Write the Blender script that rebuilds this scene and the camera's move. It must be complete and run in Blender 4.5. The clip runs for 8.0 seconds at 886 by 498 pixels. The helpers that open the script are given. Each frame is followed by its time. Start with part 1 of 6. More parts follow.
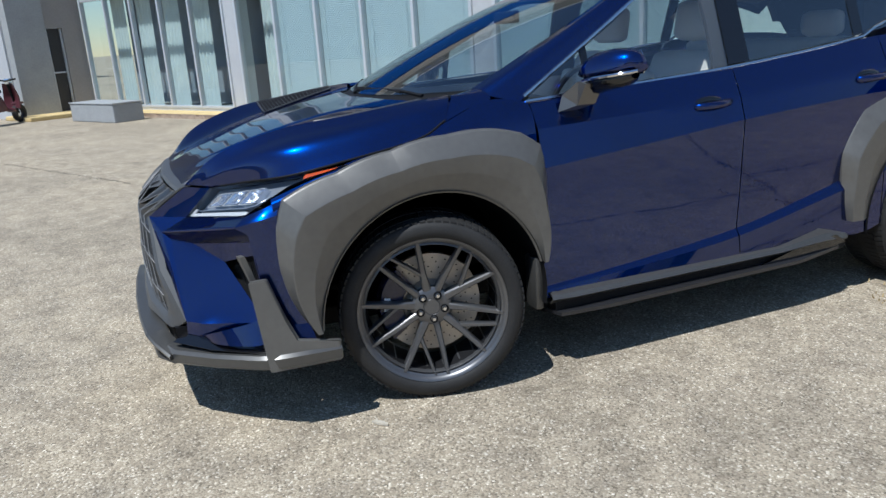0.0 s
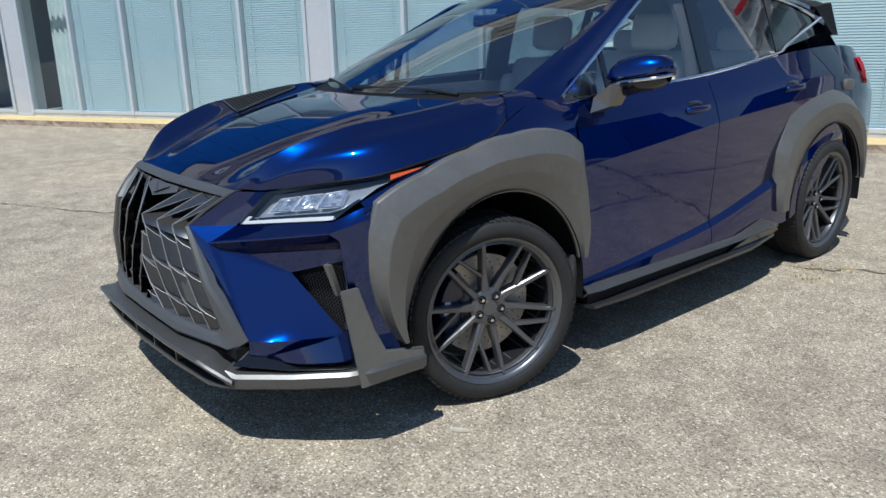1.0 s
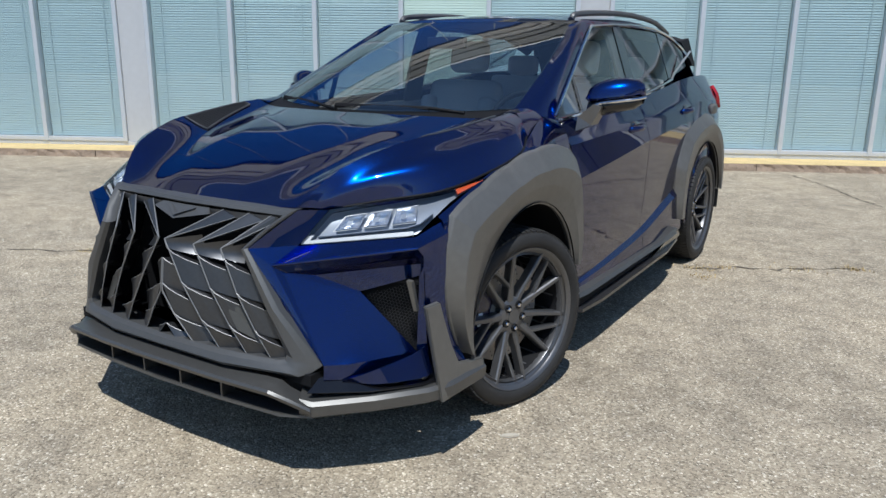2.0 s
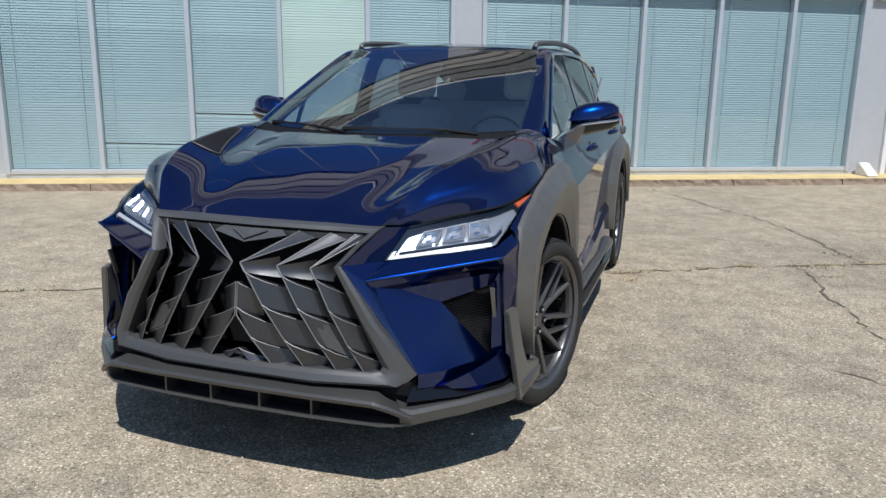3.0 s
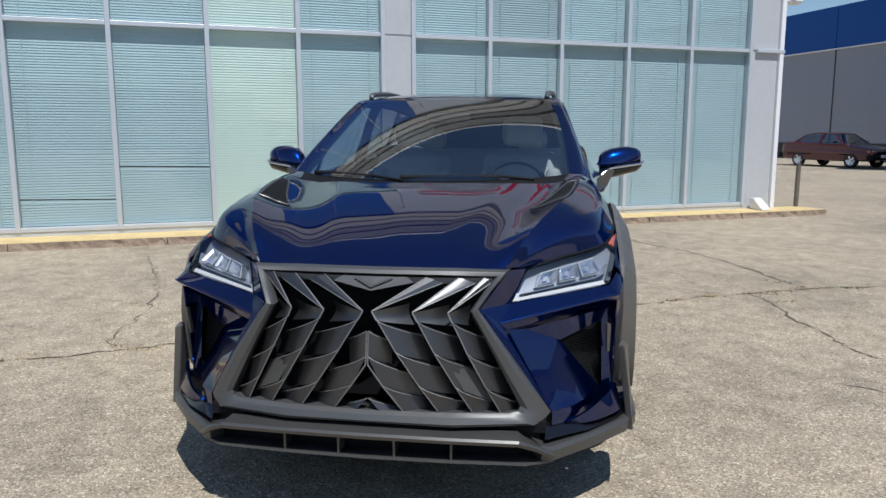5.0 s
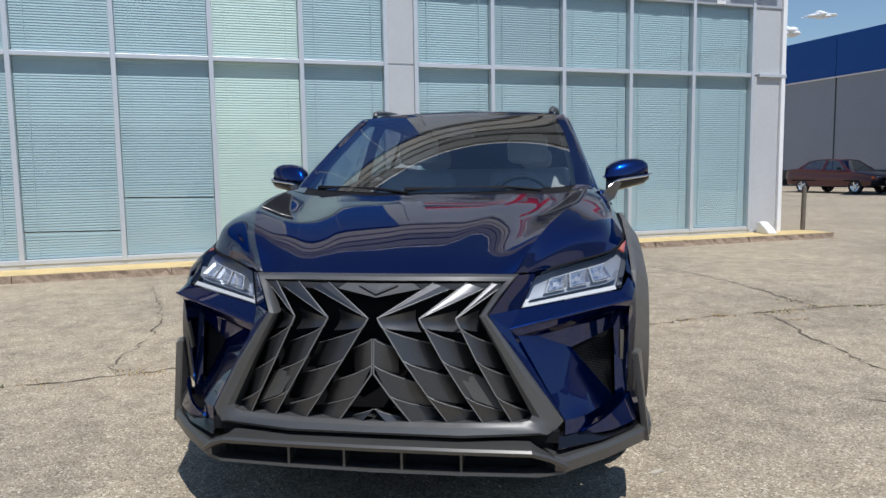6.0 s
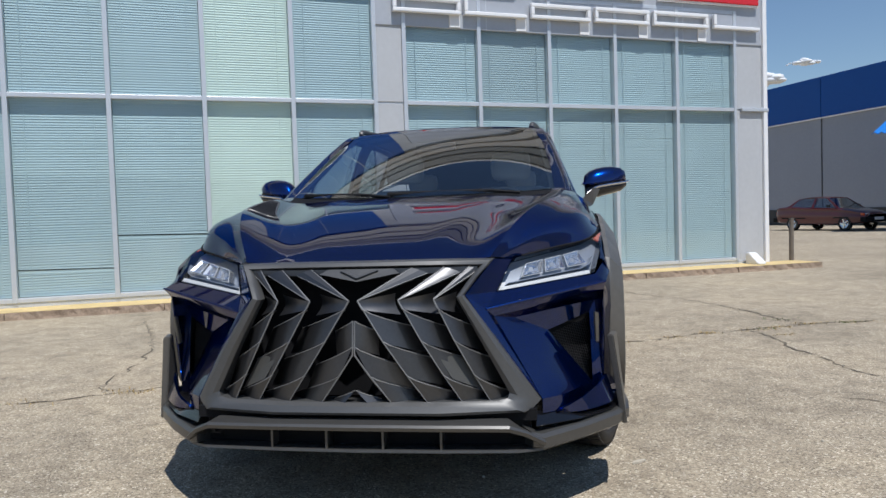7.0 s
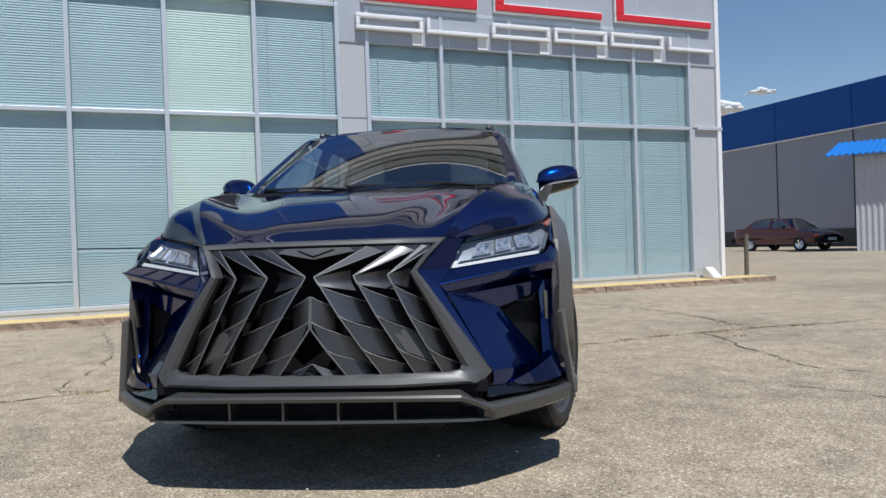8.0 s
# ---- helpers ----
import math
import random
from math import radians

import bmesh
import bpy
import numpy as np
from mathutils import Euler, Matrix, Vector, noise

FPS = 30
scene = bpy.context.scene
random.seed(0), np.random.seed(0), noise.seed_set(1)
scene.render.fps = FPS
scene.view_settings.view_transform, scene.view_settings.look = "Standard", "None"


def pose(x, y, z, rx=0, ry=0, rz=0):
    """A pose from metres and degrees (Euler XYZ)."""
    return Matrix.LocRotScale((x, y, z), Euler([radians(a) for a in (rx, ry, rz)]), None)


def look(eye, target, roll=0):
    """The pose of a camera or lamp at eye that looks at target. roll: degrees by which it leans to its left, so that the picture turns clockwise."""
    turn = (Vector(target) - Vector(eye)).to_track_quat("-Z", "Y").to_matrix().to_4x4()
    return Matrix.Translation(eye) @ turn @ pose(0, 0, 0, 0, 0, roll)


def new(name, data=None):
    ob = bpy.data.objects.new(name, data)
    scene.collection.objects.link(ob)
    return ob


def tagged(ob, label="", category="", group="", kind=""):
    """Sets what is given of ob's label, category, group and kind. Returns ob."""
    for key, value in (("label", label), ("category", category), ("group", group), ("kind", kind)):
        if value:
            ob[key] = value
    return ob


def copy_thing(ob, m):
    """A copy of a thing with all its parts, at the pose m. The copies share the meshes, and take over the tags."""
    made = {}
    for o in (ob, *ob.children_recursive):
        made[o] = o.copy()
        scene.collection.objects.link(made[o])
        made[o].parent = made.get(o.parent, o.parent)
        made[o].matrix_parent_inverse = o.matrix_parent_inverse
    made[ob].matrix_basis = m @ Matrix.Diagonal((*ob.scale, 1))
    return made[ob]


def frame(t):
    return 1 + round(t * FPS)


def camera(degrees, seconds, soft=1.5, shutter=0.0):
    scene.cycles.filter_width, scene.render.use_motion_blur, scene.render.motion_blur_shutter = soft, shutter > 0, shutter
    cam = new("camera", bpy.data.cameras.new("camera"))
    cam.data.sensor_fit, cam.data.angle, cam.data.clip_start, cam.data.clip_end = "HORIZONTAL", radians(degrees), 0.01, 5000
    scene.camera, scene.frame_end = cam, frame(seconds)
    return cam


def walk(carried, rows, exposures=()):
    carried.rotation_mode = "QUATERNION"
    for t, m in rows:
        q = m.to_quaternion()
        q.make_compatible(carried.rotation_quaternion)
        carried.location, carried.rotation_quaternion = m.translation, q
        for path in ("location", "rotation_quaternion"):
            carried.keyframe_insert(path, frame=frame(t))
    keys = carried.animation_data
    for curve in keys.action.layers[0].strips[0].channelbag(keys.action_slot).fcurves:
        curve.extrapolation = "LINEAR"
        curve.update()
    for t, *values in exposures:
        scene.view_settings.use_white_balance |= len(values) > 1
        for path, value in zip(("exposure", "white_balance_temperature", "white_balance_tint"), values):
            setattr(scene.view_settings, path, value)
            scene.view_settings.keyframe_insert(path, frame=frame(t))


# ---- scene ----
cam = camera(61.3, 8.0)
PATH = [
    (0, (3.468, -0.998, 1.402), (1.683, -0.285, 0.851), -3.67),
    (0.5, (3.189, -1.470, 1.390), (1.529, -0.502, 0.838), -2.68),
    (1, (2.859, -1.920, 1.408), (1.383, -0.690, 0.853), -1.26),
    (1.5, (2.518, -2.300, 1.390), (1.253, -0.842, 0.867), -0.28),
    (1.7, (2.368, -2.434, 1.397), (1.198, -0.896, 0.881), 0.22),
    (2.8, (1.606, -3.062, 1.377), (0.903, -1.242, 0.938), 0.77),
    (3, (1.468, -3.156, 1.378), (0.842, -1.306, 0.950), 0.83),
    (3.5, (1.153, -3.346, 1.386), (0.688, -1.442, 0.986), 0.99),
    (4, (0.881, -3.441, 1.390), (0.518, -1.509, 1.019), 0.85),
    (4.5, (0.687, -3.461, 1.388), (0.363, -1.517, 1.050), 0.43),
    (6, (0.640, -3.396, 1.267), (0.310, -1.435, 1.054), -0.88),
    (6.5, (0.682, -3.436, 1.155), (0.349, -1.470, 1.009), -1.38),
    (7, (0.715, -3.491, 1.051), (0.397, -1.518, 0.968), -1.82),
    (7.5, (0.753, -3.549, 0.959), (0.474, -1.569, 0.920), -2.06),
    (8, (0.770, -3.590, 0.884), (0.543, -1.603, 0.866), -1.94),
]
walk(cam, [(t, look(eye, target, roll)) for t, eye, target, roll in PATH],
     [(0.0, 0.40, 5800, 8), (1.5, 0.36, 5850, 8), (3.0, 0.28, 6100, 10), (4.5, 0.28, 6100, 10), (6.0, 0.26, 6150, 11), (8.0, 0.24, 6150, 11)])

# ---- daylight ----
SUN = Vector((0.50, -0.86, 1.92)).normalized()          # towards the sun
world = bpy.data.worlds.new("sky")
scene.world = world
world.use_nodes = True
wn = world.node_tree
sky = wn.nodes.new("ShaderNodeTexSky")
sky.sky_type, sky.sun_disc = "NISHITA", False
sky.sun_elevation = math.asin(SUN.z)
sky.sun_rotation = math.atan2(SUN.x, SUN.y)
sky.air_density, sky.dust_density, sky.ozone_density = 1.15, 0.0, 4.0
wn.links.new(sky.outputs[0], wn.nodes["Background"].inputs[0])
wn.nodes["Background"].inputs[1].default_value = 0.076
sun_data = bpy.data.lights.new("sun", "SUN")
sun_data.energy, sun_data.angle, sun_data.color = 3.7, radians(0.53), (1.0, 0.965, 0.91)
sun = new("sun", sun_data)
sun.matrix_world = look(SUN * 60, (0, 0, 0))


# ---- materials ----
def mat(name, color, rough=0.6, metal=0.0, vary=0.0, scale=8.0, bump=0.0, bscale=60.0, coat=0.0, emit=None, spec=0.5, detail=6.0):
    """A principled material whose colour and roughness vary at two scales, with a fine relief."""
    m = bpy.data.materials.new(name)
    m.use_nodes = True
    nt = m.node_tree
    b = nt.nodes["Principled BSDF"]
    b.inputs["Base Color"].default_value = (*color, 1)
    b.inputs["Roughness"].default_value = rough
    b.inputs["Metallic"].default_value = metal
    b.inputs["Specular IOR Level"].default_value = spec
    b.inputs["Coat Weight"].default_value = coat
    b.inputs["Coat Roughness"].default_value = 0.015
    b.inputs["Coat IOR"].default_value = 1.42
    tc = nt.nodes.new("ShaderNodeTexCoord")
    if vary:
        big, fine = nt.nodes.new("ShaderNodeTexNoise"), nt.nodes.new("ShaderNodeTexNoise")
        big.inputs["Scale"].default_value, fine.inputs["Scale"].default_value = scale, scale * 11
        big.inputs["Detail"].default_value = detail
        mixn = nt.nodes.new("ShaderNodeMath")
        mixn.operation = "ADD"
        nt.links.new(tc.outputs["Object"], big.inputs["Vector"])
        nt.links.new(tc.outputs["Object"], fine.inputs["Vector"])
        nt.links.new(big.outputs[0], mixn.inputs[0])
        nt.links.new(fine.outputs[0], mixn.inputs[1])
        ramp = nt.nodes.new("ShaderNodeMapRange")
        ramp.inputs["From Min"].default_value, ramp.inputs["From Max"].default_value = 0.6, 1.4
        ramp.inputs["To Min"].default_value, ramp.inputs["To Max"].default_value = 1 - vary, 1 + vary
        nt.links.new(mixn.outputs[0], ramp.inputs["Value"])
        mul = nt.nodes.new("ShaderNodeMix")
        mul.data_type, mul.blend_type = "RGBA", "MULTIPLY"
        mul.inputs["Factor"].default_value = 1
        mul.inputs["A"].default_value = (*color, 1)
        nt.links.new(ramp.outputs[0], mul.inputs["B"])
        nt.links.new(mul.outputs["Result"], b.inputs["Base Color"])
    if bump:
        n = nt.nodes.new("ShaderNodeTexNoise")
        n.inputs["Scale"].default_value = bscale
        n.inputs["Detail"].default_value = 4
        bp = nt.nodes.new("ShaderNodeBump")
        bp.inputs["Strength"].default_value, bp.inputs["Distance"].default_value = bump, 0.01
        nt.links.new(tc.outputs["Object"], n.inputs["Vector"])
        nt.links.new(n.outputs[0], bp.inputs["Height"])
        nt.links.new(bp.outputs[0], b.inputs["Normal"])
    if emit:
        b.inputs["Emission Color"].default_value = (*emit[0], 1)
        b.inputs["Emission Strength"].default_value = emit[1]
    return m


def glass(name, tint, base=0.04, rough=0.0):
    """Thin glass: tinted see-through, with a mirror that grows with the angle."""
    m = bpy.data.materials.new(name)
    m.use_nodes = True
    nt = m.node_tree
    nt.nodes.remove(nt.nodes["Principled BSDF"])
    tr, gl, mx = nt.nodes.new("ShaderNodeBsdfTransparent"), nt.nodes.new("ShaderNodeBsdfGlossy"), nt.nodes.new("ShaderNodeMixShader")
    lw = nt.nodes.new("ShaderNodeLayerWeight")
    lw.inputs[0].default_value = 0.5
    p5 = nt.nodes.new("ShaderNodeMath")
    p5.operation = "POWER"
    p5.inputs[1].default_value = 5.0
    nt.links.new(lw.outputs["Facing"], p5.inputs[0])
    fr = nt.nodes.new("ShaderNodeMapRange")
    fr.inputs["To Min"].default_value, fr.inputs["To Max"].default_value = base, 1.0
    nt.links.new(p5.outputs[0], fr.inputs["Value"])
    tr.inputs[0].default_value = (*tint, 1)
    gl.inputs["Roughness"].default_value = rough
    nt.links.new(fr.outputs[0], mx.inputs[0])
    nt.links.new(tr.outputs[0], mx.inputs[1])
    nt.links.new(gl.outputs[0], mx.inputs[2])
    nt.links.new(mx.outputs[0], nt.nodes["Material Output"].inputs[0])
    return m


def asphalt():
    """Old pale asphalt: worn stones of several greys in a darker binder, with broad stains."""
    m = bpy.data.materials.new("worn_asphalt")
    m.use_nodes = True
    nt = m.node_tree
    b = nt.nodes["Principled BSDF"]
    tc = nt.nodes.new("ShaderNodeTexCoord")

    def noise_node(scale, detail=5.0, rough=0.6):
        n = nt.nodes.new("ShaderNodeTexNoise")
        n.inputs["Scale"].default_value, n.inputs["Detail"].default_value, n.inputs["Roughness"].default_value = scale, detail, rough
        nt.links.new(tc.outputs["Object"], n.inputs["Vector"])
        return n.outputs[0]

    def ramp_node(value, stops):
        r = nt.nodes.new("ShaderNodeValToRGB")
        while len(r.color_ramp.elements) < len(stops):
            r.color_ramp.elements.new(0.5)
        for e, (p, c) in zip(r.color_ramp.elements, stops):
            e.position, e.color = p, (*c, 1)
        nt.links.new(value, r.inputs[0])
        return r.outputs[0]

    def mul(a, c, f=1.0, mode="MULTIPLY"):
        x = nt.nodes.new("ShaderNodeMix")
        x.data_type, x.blend_type = "RGBA", mode
        x.inputs["Factor"].default_value = f
        nt.links.new(a, x.inputs["A"])
        nt.links.new(c, x.inputs["B"])
        return x.outputs["Result"]

    vor = nt.nodes.new("ShaderNodeTexVoronoi")
    vor.inputs["Scale"].default_value = 130
    nt.links.new(tc.outputs["Object"], vor.inputs["Vector"])
    sep = nt.nodes.new("ShaderNodeSeparateColor")
    nt.links.new(vor.outputs["Color"], sep.inputs[0])
    stones = ramp_node(sep.outputs[0], [(0.0, (0.20, 0.166, 0.122)), (0.20, (0.352, 0.291, 0.212)), (0.78, (0.465, 0.394, 0.293)), (0.93, (0.585, 0.508, 0.390)), (1.0, (0.80, 0.72, 0.59))])
    gaps = ramp_node(vor.outputs["Distance"], [(0.0, (1, 1, 1)), (0.55, (0.94, 0.94, 0.94)), (0.85, (0.72, 0.72, 0.72)), (1.0, (0.6, 0.6, 0.6))])
    stains = ramp_node(noise_node(0.42, 9, 0.62), [(0.30, (0.74, 0.74, 0.74)), (0.48, (0.98, 0.98, 0.98)), (0.72, (1.16, 1.14, 1.10))])
    patches = ramp_node(noise_node(4.5, 8, 0.75), [(0.34, (0.70, 0.70, 0.70)), (0.58, (1.08, 1.08, 1.06))])
    col = mul(mul(mul(stones, gaps), stains), patches)
    nt.links.new(col, b.inputs["Base Color"])
    b.inputs["Roughness"].default_value = 0.92
    b.inputs["Specular IOR Level"].default_value = 0.25
    inv = nt.nodes.new("ShaderNodeMath")
    inv.operation = "SUBTRACT"
    inv.inputs[0].default_value = 1
    nt.links.new(vor.outputs["Distance"], inv.inputs[1])
    bp = nt.nodes.new("ShaderNodeBump")
    bp.inputs["Strength"].default_value, bp.inputs["Distance"].default_value = 0.62, 0.005
    nt.links.new(inv.outputs[0], bp.inputs["Height"])
    nt.links.new(bp.outputs[0], b.inputs["Normal"])
    return m


def paint_blue():
    """Deep blue metallic car paint under clear lacquer, with fine flakes."""
    m = mat("blue_lacquer", (0.004, 0.022, 0.20), 0.26, 0.95, coat=1.0, spec=0.0)
    nt = m.node_tree
    b = nt.nodes["Principled BSDF"]
    b.inputs["Specular Tint"].default_value = (0.06, 0.10, 0.30, 1)
    tc = nt.nodes["Texture Coordinate"]
    v = nt.nodes.new("ShaderNodeTexVoronoi")
    v.inputs["Scale"].default_value = 1600
    b.inputs["Coat IOR"].default_value = 1.61
    nt.links.new(tc.outputs["Object"], v.inputs["Vector"])
    r = nt.nodes.new("ShaderNodeMix")
    r.data_type = "RGBA"
    r.inputs["A"].default_value, r.inputs["B"].default_value = (0.0004, 0.0070, 0.056, 1), (0.0013, 0.0275, 0.190, 1)
    s = nt.nodes.new("ShaderNodeSeparateColor")
    nt.links.new(v.outputs["Color"], s.inputs[0])
    nt.links.new(s.outputs[0], r.inputs["Factor"])
    nt.links.new(r.outputs["Result"], b.inputs["Base Color"])
    return m


M = {
    "asphalt": asphalt(),
    "blue": paint_blue(),
    "kit": mat("satin_bronze_grey", (0.155, 0.150, 0.138), 0.42, 0.45, vary=0.10, scale=3, bump=0.04, bscale=500),
    "gun": mat("satin_gunmetal", (0.120, 0.120, 0.118), 0.48, 0.6, vary=0.06, scale=6),
    "rim": mat("dark_brushed_rim", (0.150, 0.150, 0.153), 0.36, 0.72, vary=0.10, scale=9),
    "black": mat("black_plastic", (0.010, 0.010, 0.011), 0.65, 0.0, vary=0.2, scale=20, spec=0.15),
    "gloss_black": mat("gloss_black", (0.006, 0.006, 0.007), 0.08, 0.0, coat=0.6),
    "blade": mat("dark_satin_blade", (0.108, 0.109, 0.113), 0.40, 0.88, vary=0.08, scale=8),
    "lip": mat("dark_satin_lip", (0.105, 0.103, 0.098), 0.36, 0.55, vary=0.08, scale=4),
    # paler than the blades: the light caught on their thin edges, as colour
    "edge": mat("highlit_blade_edge", (0.21, 0.21, 0.207), 0.5, 0.35, vary=0.1, scale=20),
    "rubber": mat("tyre_rubber", (0.030, 0.0293, 0.0285), 0.62, 0.0, vary=0.25, scale=14, bump=0.1, bscale=220, spec=0.22),
    "chrome": mat("bright_trim", (0.72, 0.72, 0.73), 0.13, 1.0),
    "silver": mat("satin_silver", (0.17, 0.163, 0.155), 0.33, 0.8, vary=0.05, scale=10),
    "steel": mat("brake_steel", (0.52, 0.47, 0.40), 0.45, 0.55, vary=0.15, scale=30),
    "caliper": mat("dark_blue_caliper", (0.006, 0.008, 0.035), 0.25, 0.0, coat=0.5),
    "letter": mat("white_marking", (0.8, 0.8, 0.8), 0.5),
    "amber": mat("amber_reflector", (0.62, 0.09, 0.02), 0.18, 0.0, coat=0.6),
    "tail": mat("red_tail_lens", (0.35, 0.015, 0.02), 0.12, 0.0, coat=0.8),
    "reflector": mat("lamp_reflector", (0.74, 0.77, 0.82), 0.20, 0.85),
    "lampbox": mat("lamp_housing", (0.32, 0.345, 0.385), 0.30, 0.35),
    "drl": mat("running_light_strip", (0.58, 0.58, 0.57), 0.3, 0.0, emit=((1.0, 1.0, 1.0), 0.04)),
    "lens": glass("clear_lens", (0.93, 0.94, 0.95), 0.05),
    "screen": glass("windscreen_glass", (0.54, 0.62, 0.66), 0.21),
    "sideglass": glass("side_glass", (0.93, 0.96, 0.95), 0.18),
    "privacy": glass("privacy_glass", (0.60, 0.64, 0.64), 0.21),
    "leather": mat("pale_leather", (0.74, 0.71, 0.66), 0.5, 0.0, vary=0.08, scale=8, bump=0.05, bscale=300),
    "dash": mat("dark_dashboard", (0.035, 0.035, 0.037), 0.6, 0.0, vary=0.15, scale=20),
    "headliner": mat("grey_headliner", (0.075, 0.074, 0.074), 0.9, 0.0, vary=0.06, scale=12),
    "cover": mat("plain_dark_cover", (0.075, 0.073, 0.066), 0.45, 0.2, vary=0.08, scale=9),
    "satin_black": mat("satin_black_plastic", (0.022, 0.022, 0.024), 0.28, 0.0, vary=0.15, scale=9, coat=0.3),
    "mesh": mat("dark_mesh", (0.05, 0.05, 0.052), 0.4, 0.5),
    # building
    "panel": mat("pale_grey_cladding", (0.47, 0.482, 0.495), 0.45, 0.0, vary=0.05, scale=1.2),
    "alu": mat("light_grey_aluminium", (0.57, 0.60, 0.635), 0.38, 0.3, vary=0.05, scale=4),
    "sign_panel": mat("silver_sign_cladding", (0.43, 0.45, 0.485), 0.45, 0.2, vary=0.05, scale=1.5),
    "white": mat("white_sign_paint", (0.80, 0.80, 0.80), 0.4, 0.0, vary=0.03, scale=5),
    "red": mat("red_sign_acrylic", (0.62, 0.02, 0.025), 0.25, 0.0, coat=0.3, vary=0.06, scale=4),
    "pane": glass("facade_glass", (0.86, 0.95, 0.95), 0.08),
    "slat": mat("blind_slat", (0.485, 0.545, 0.572), 0.5, 0.0, vary=0.05, scale=2.2),
    "slat_pale": mat("cream_blind_slat", (0.74, 0.77, 0.69), 0.5, 0.0, vary=0.05, scale=2.2),
    "slat_dark": mat("grey_blind_slat", (0.42, 0.46, 0.48), 0.5, 0.0, vary=0.05, scale=2.2),
    "cornice": mat("beige_cornice_sheet", (0.46, 0.43, 0.38), 0.6, 0.0, vary=0.06, scale=1.5),
    "cornice_dark": mat("grey_cornice_sheet", (0.20, 0.20, 0.185), 0.6, 0.0, vary=0.06, scale=1.5),
    "cloud": mat("cloud_vapour", (0.70, 0.72, 0.75), 1.0, 0.0, vary=0.06, scale=0.05, spec=0.0),
    "room": mat("dim_room_plaster", (0.42, 0.42, 0.40), 0.9, 0.0, vary=0.15, scale=1.0),
    "curtain": mat("white_curtain", (0.62, 0.64, 0.62), 0.8, 0.0, vary=0.12, scale=3.0),
    "kerb": mat("chipped_concrete", (0.30, 0.225, 0.16), 0.9, 0.0, vary=0.40, scale=5, bump=0.6, bscale=35),
    "chip": mat("pale_stone", (0.50, 0.45, 0.36), 0.9, 0.0, vary=0.2, scale=30),
    "yellow": mat("faded_yellow_paint", (0.62, 0.47, 0.22), 0.8, 0.0, vary=0.22, scale=4, bump=0.3, bscale=50),
    "concrete": mat("grey_concrete", (0.33, 0.34, 0.34), 0.85, 0.0, vary=0.12, scale=3, bump=0.2, bscale=40),
    "brown": mat("brown_grey_cladding", (0.30, 0.28, 0.265), 0.6, 0.0, vary=0.08, scale=2),
    "hall_wall": mat("grey_sandwich_panel", (0.29, 0.305, 0.345), 0.55, 0.0, vary=0.05, scale=0.6),
    "hall_blue": mat("blue_sandwich_panel", (0.002, 0.072, 0.31), 0.5, 0.0, spec=0.3, vary=0.05, scale=0.7),
    "roof_blue": mat("bright_blue_sheet", (0.02, 0.20, 0.62), 0.4, 0.0, vary=0.08, scale=2),
    "shed_wall": mat("grey_profiled_sheet", (0.50, 0.50, 0.52), 0.5, 0.0, vary=0.08, scale=1.5),
    "maroon": mat("maroon_car_paint", (0.090, 0.013, 0.016), 0.3, 0.2, coat=0.8, vary=0.06, scale=3),
    "scoot": mat("maroon_plastic", (0.085, 0.018, 0.024), 0.4, 0.0, vary=0.1, scale=8),
    "pole": mat("rusty_pipe", (0.16, 0.135, 0.11), 0.7, 0.2, vary=0.3, scale=10),
    "crack": mat("crack_dirt", (0.12, 0.10, 0.073), 0.95, 0.0, vary=0.3, scale=20),
    "weed": mat("dry_weed", (0.42, 0.31, 0.14), 0.8, 0.0, vary=0.4, scale=30),
    "weed_green": mat("green_weed", (0.075, 0.11, 0.025), 0.7, 0.0, vary=0.4, scale=30),
}


# ---- mesh tools ----
def part(name, bm, material, parent, label="", smooth=0.0, recalc=True):
    """Links a bmesh as one mesh object, under parent if there is one. smooth: the angle up to which edges are soft."""
    if recalc:
        bmesh.ops.recalc_face_normals(bm, faces=bm.faces)
    if smooth:
        for f in bm.faces:
            f.smooth = True
        for e in bm.edges:
            e.smooth = len(e.link_faces) == 2 and e.calc_face_angle(0) < radians(smooth)
    me = bpy.data.meshes.new(name)
    bm.to_mesh(me)
    bm.free()
    me.materials.append(material)
    ob = new(name, me)
    ob.parent = parent
    return tagged(ob, label=label)


def again(ob, parent, m):
    """Another object on the same mesh, under parent, at the pose m."""
    o = new(ob.name.split(".")[0], ob.data)
    o.parent = parent
    o.matrix_basis = m
    return o


def box(bm, x0, x1, y0, y1, z0, z1, bevel=0.0):
    r = bmesh.ops.create_cube(bm, size=1.0)["verts"]
    for v in r:
        v.co = Vector(((x0 + x1) / 2 + v.co.x * (x1 - x0), (y0 + y1) / 2 + v.co.y * (y1 - y0), (z0 + z1) / 2 + v.co.z * (z1 - z0)))
    if bevel:
        es = list({e for v in r for e in v.link_edges})
        bmesh.ops.bevel(bm, geom=es, offset=bevel, segments=2, profile=0.5, affect="EDGES")
    return bm


def boxed(*a, bevel=0.0):
    return box(bmesh.new(), *a, bevel=bevel)


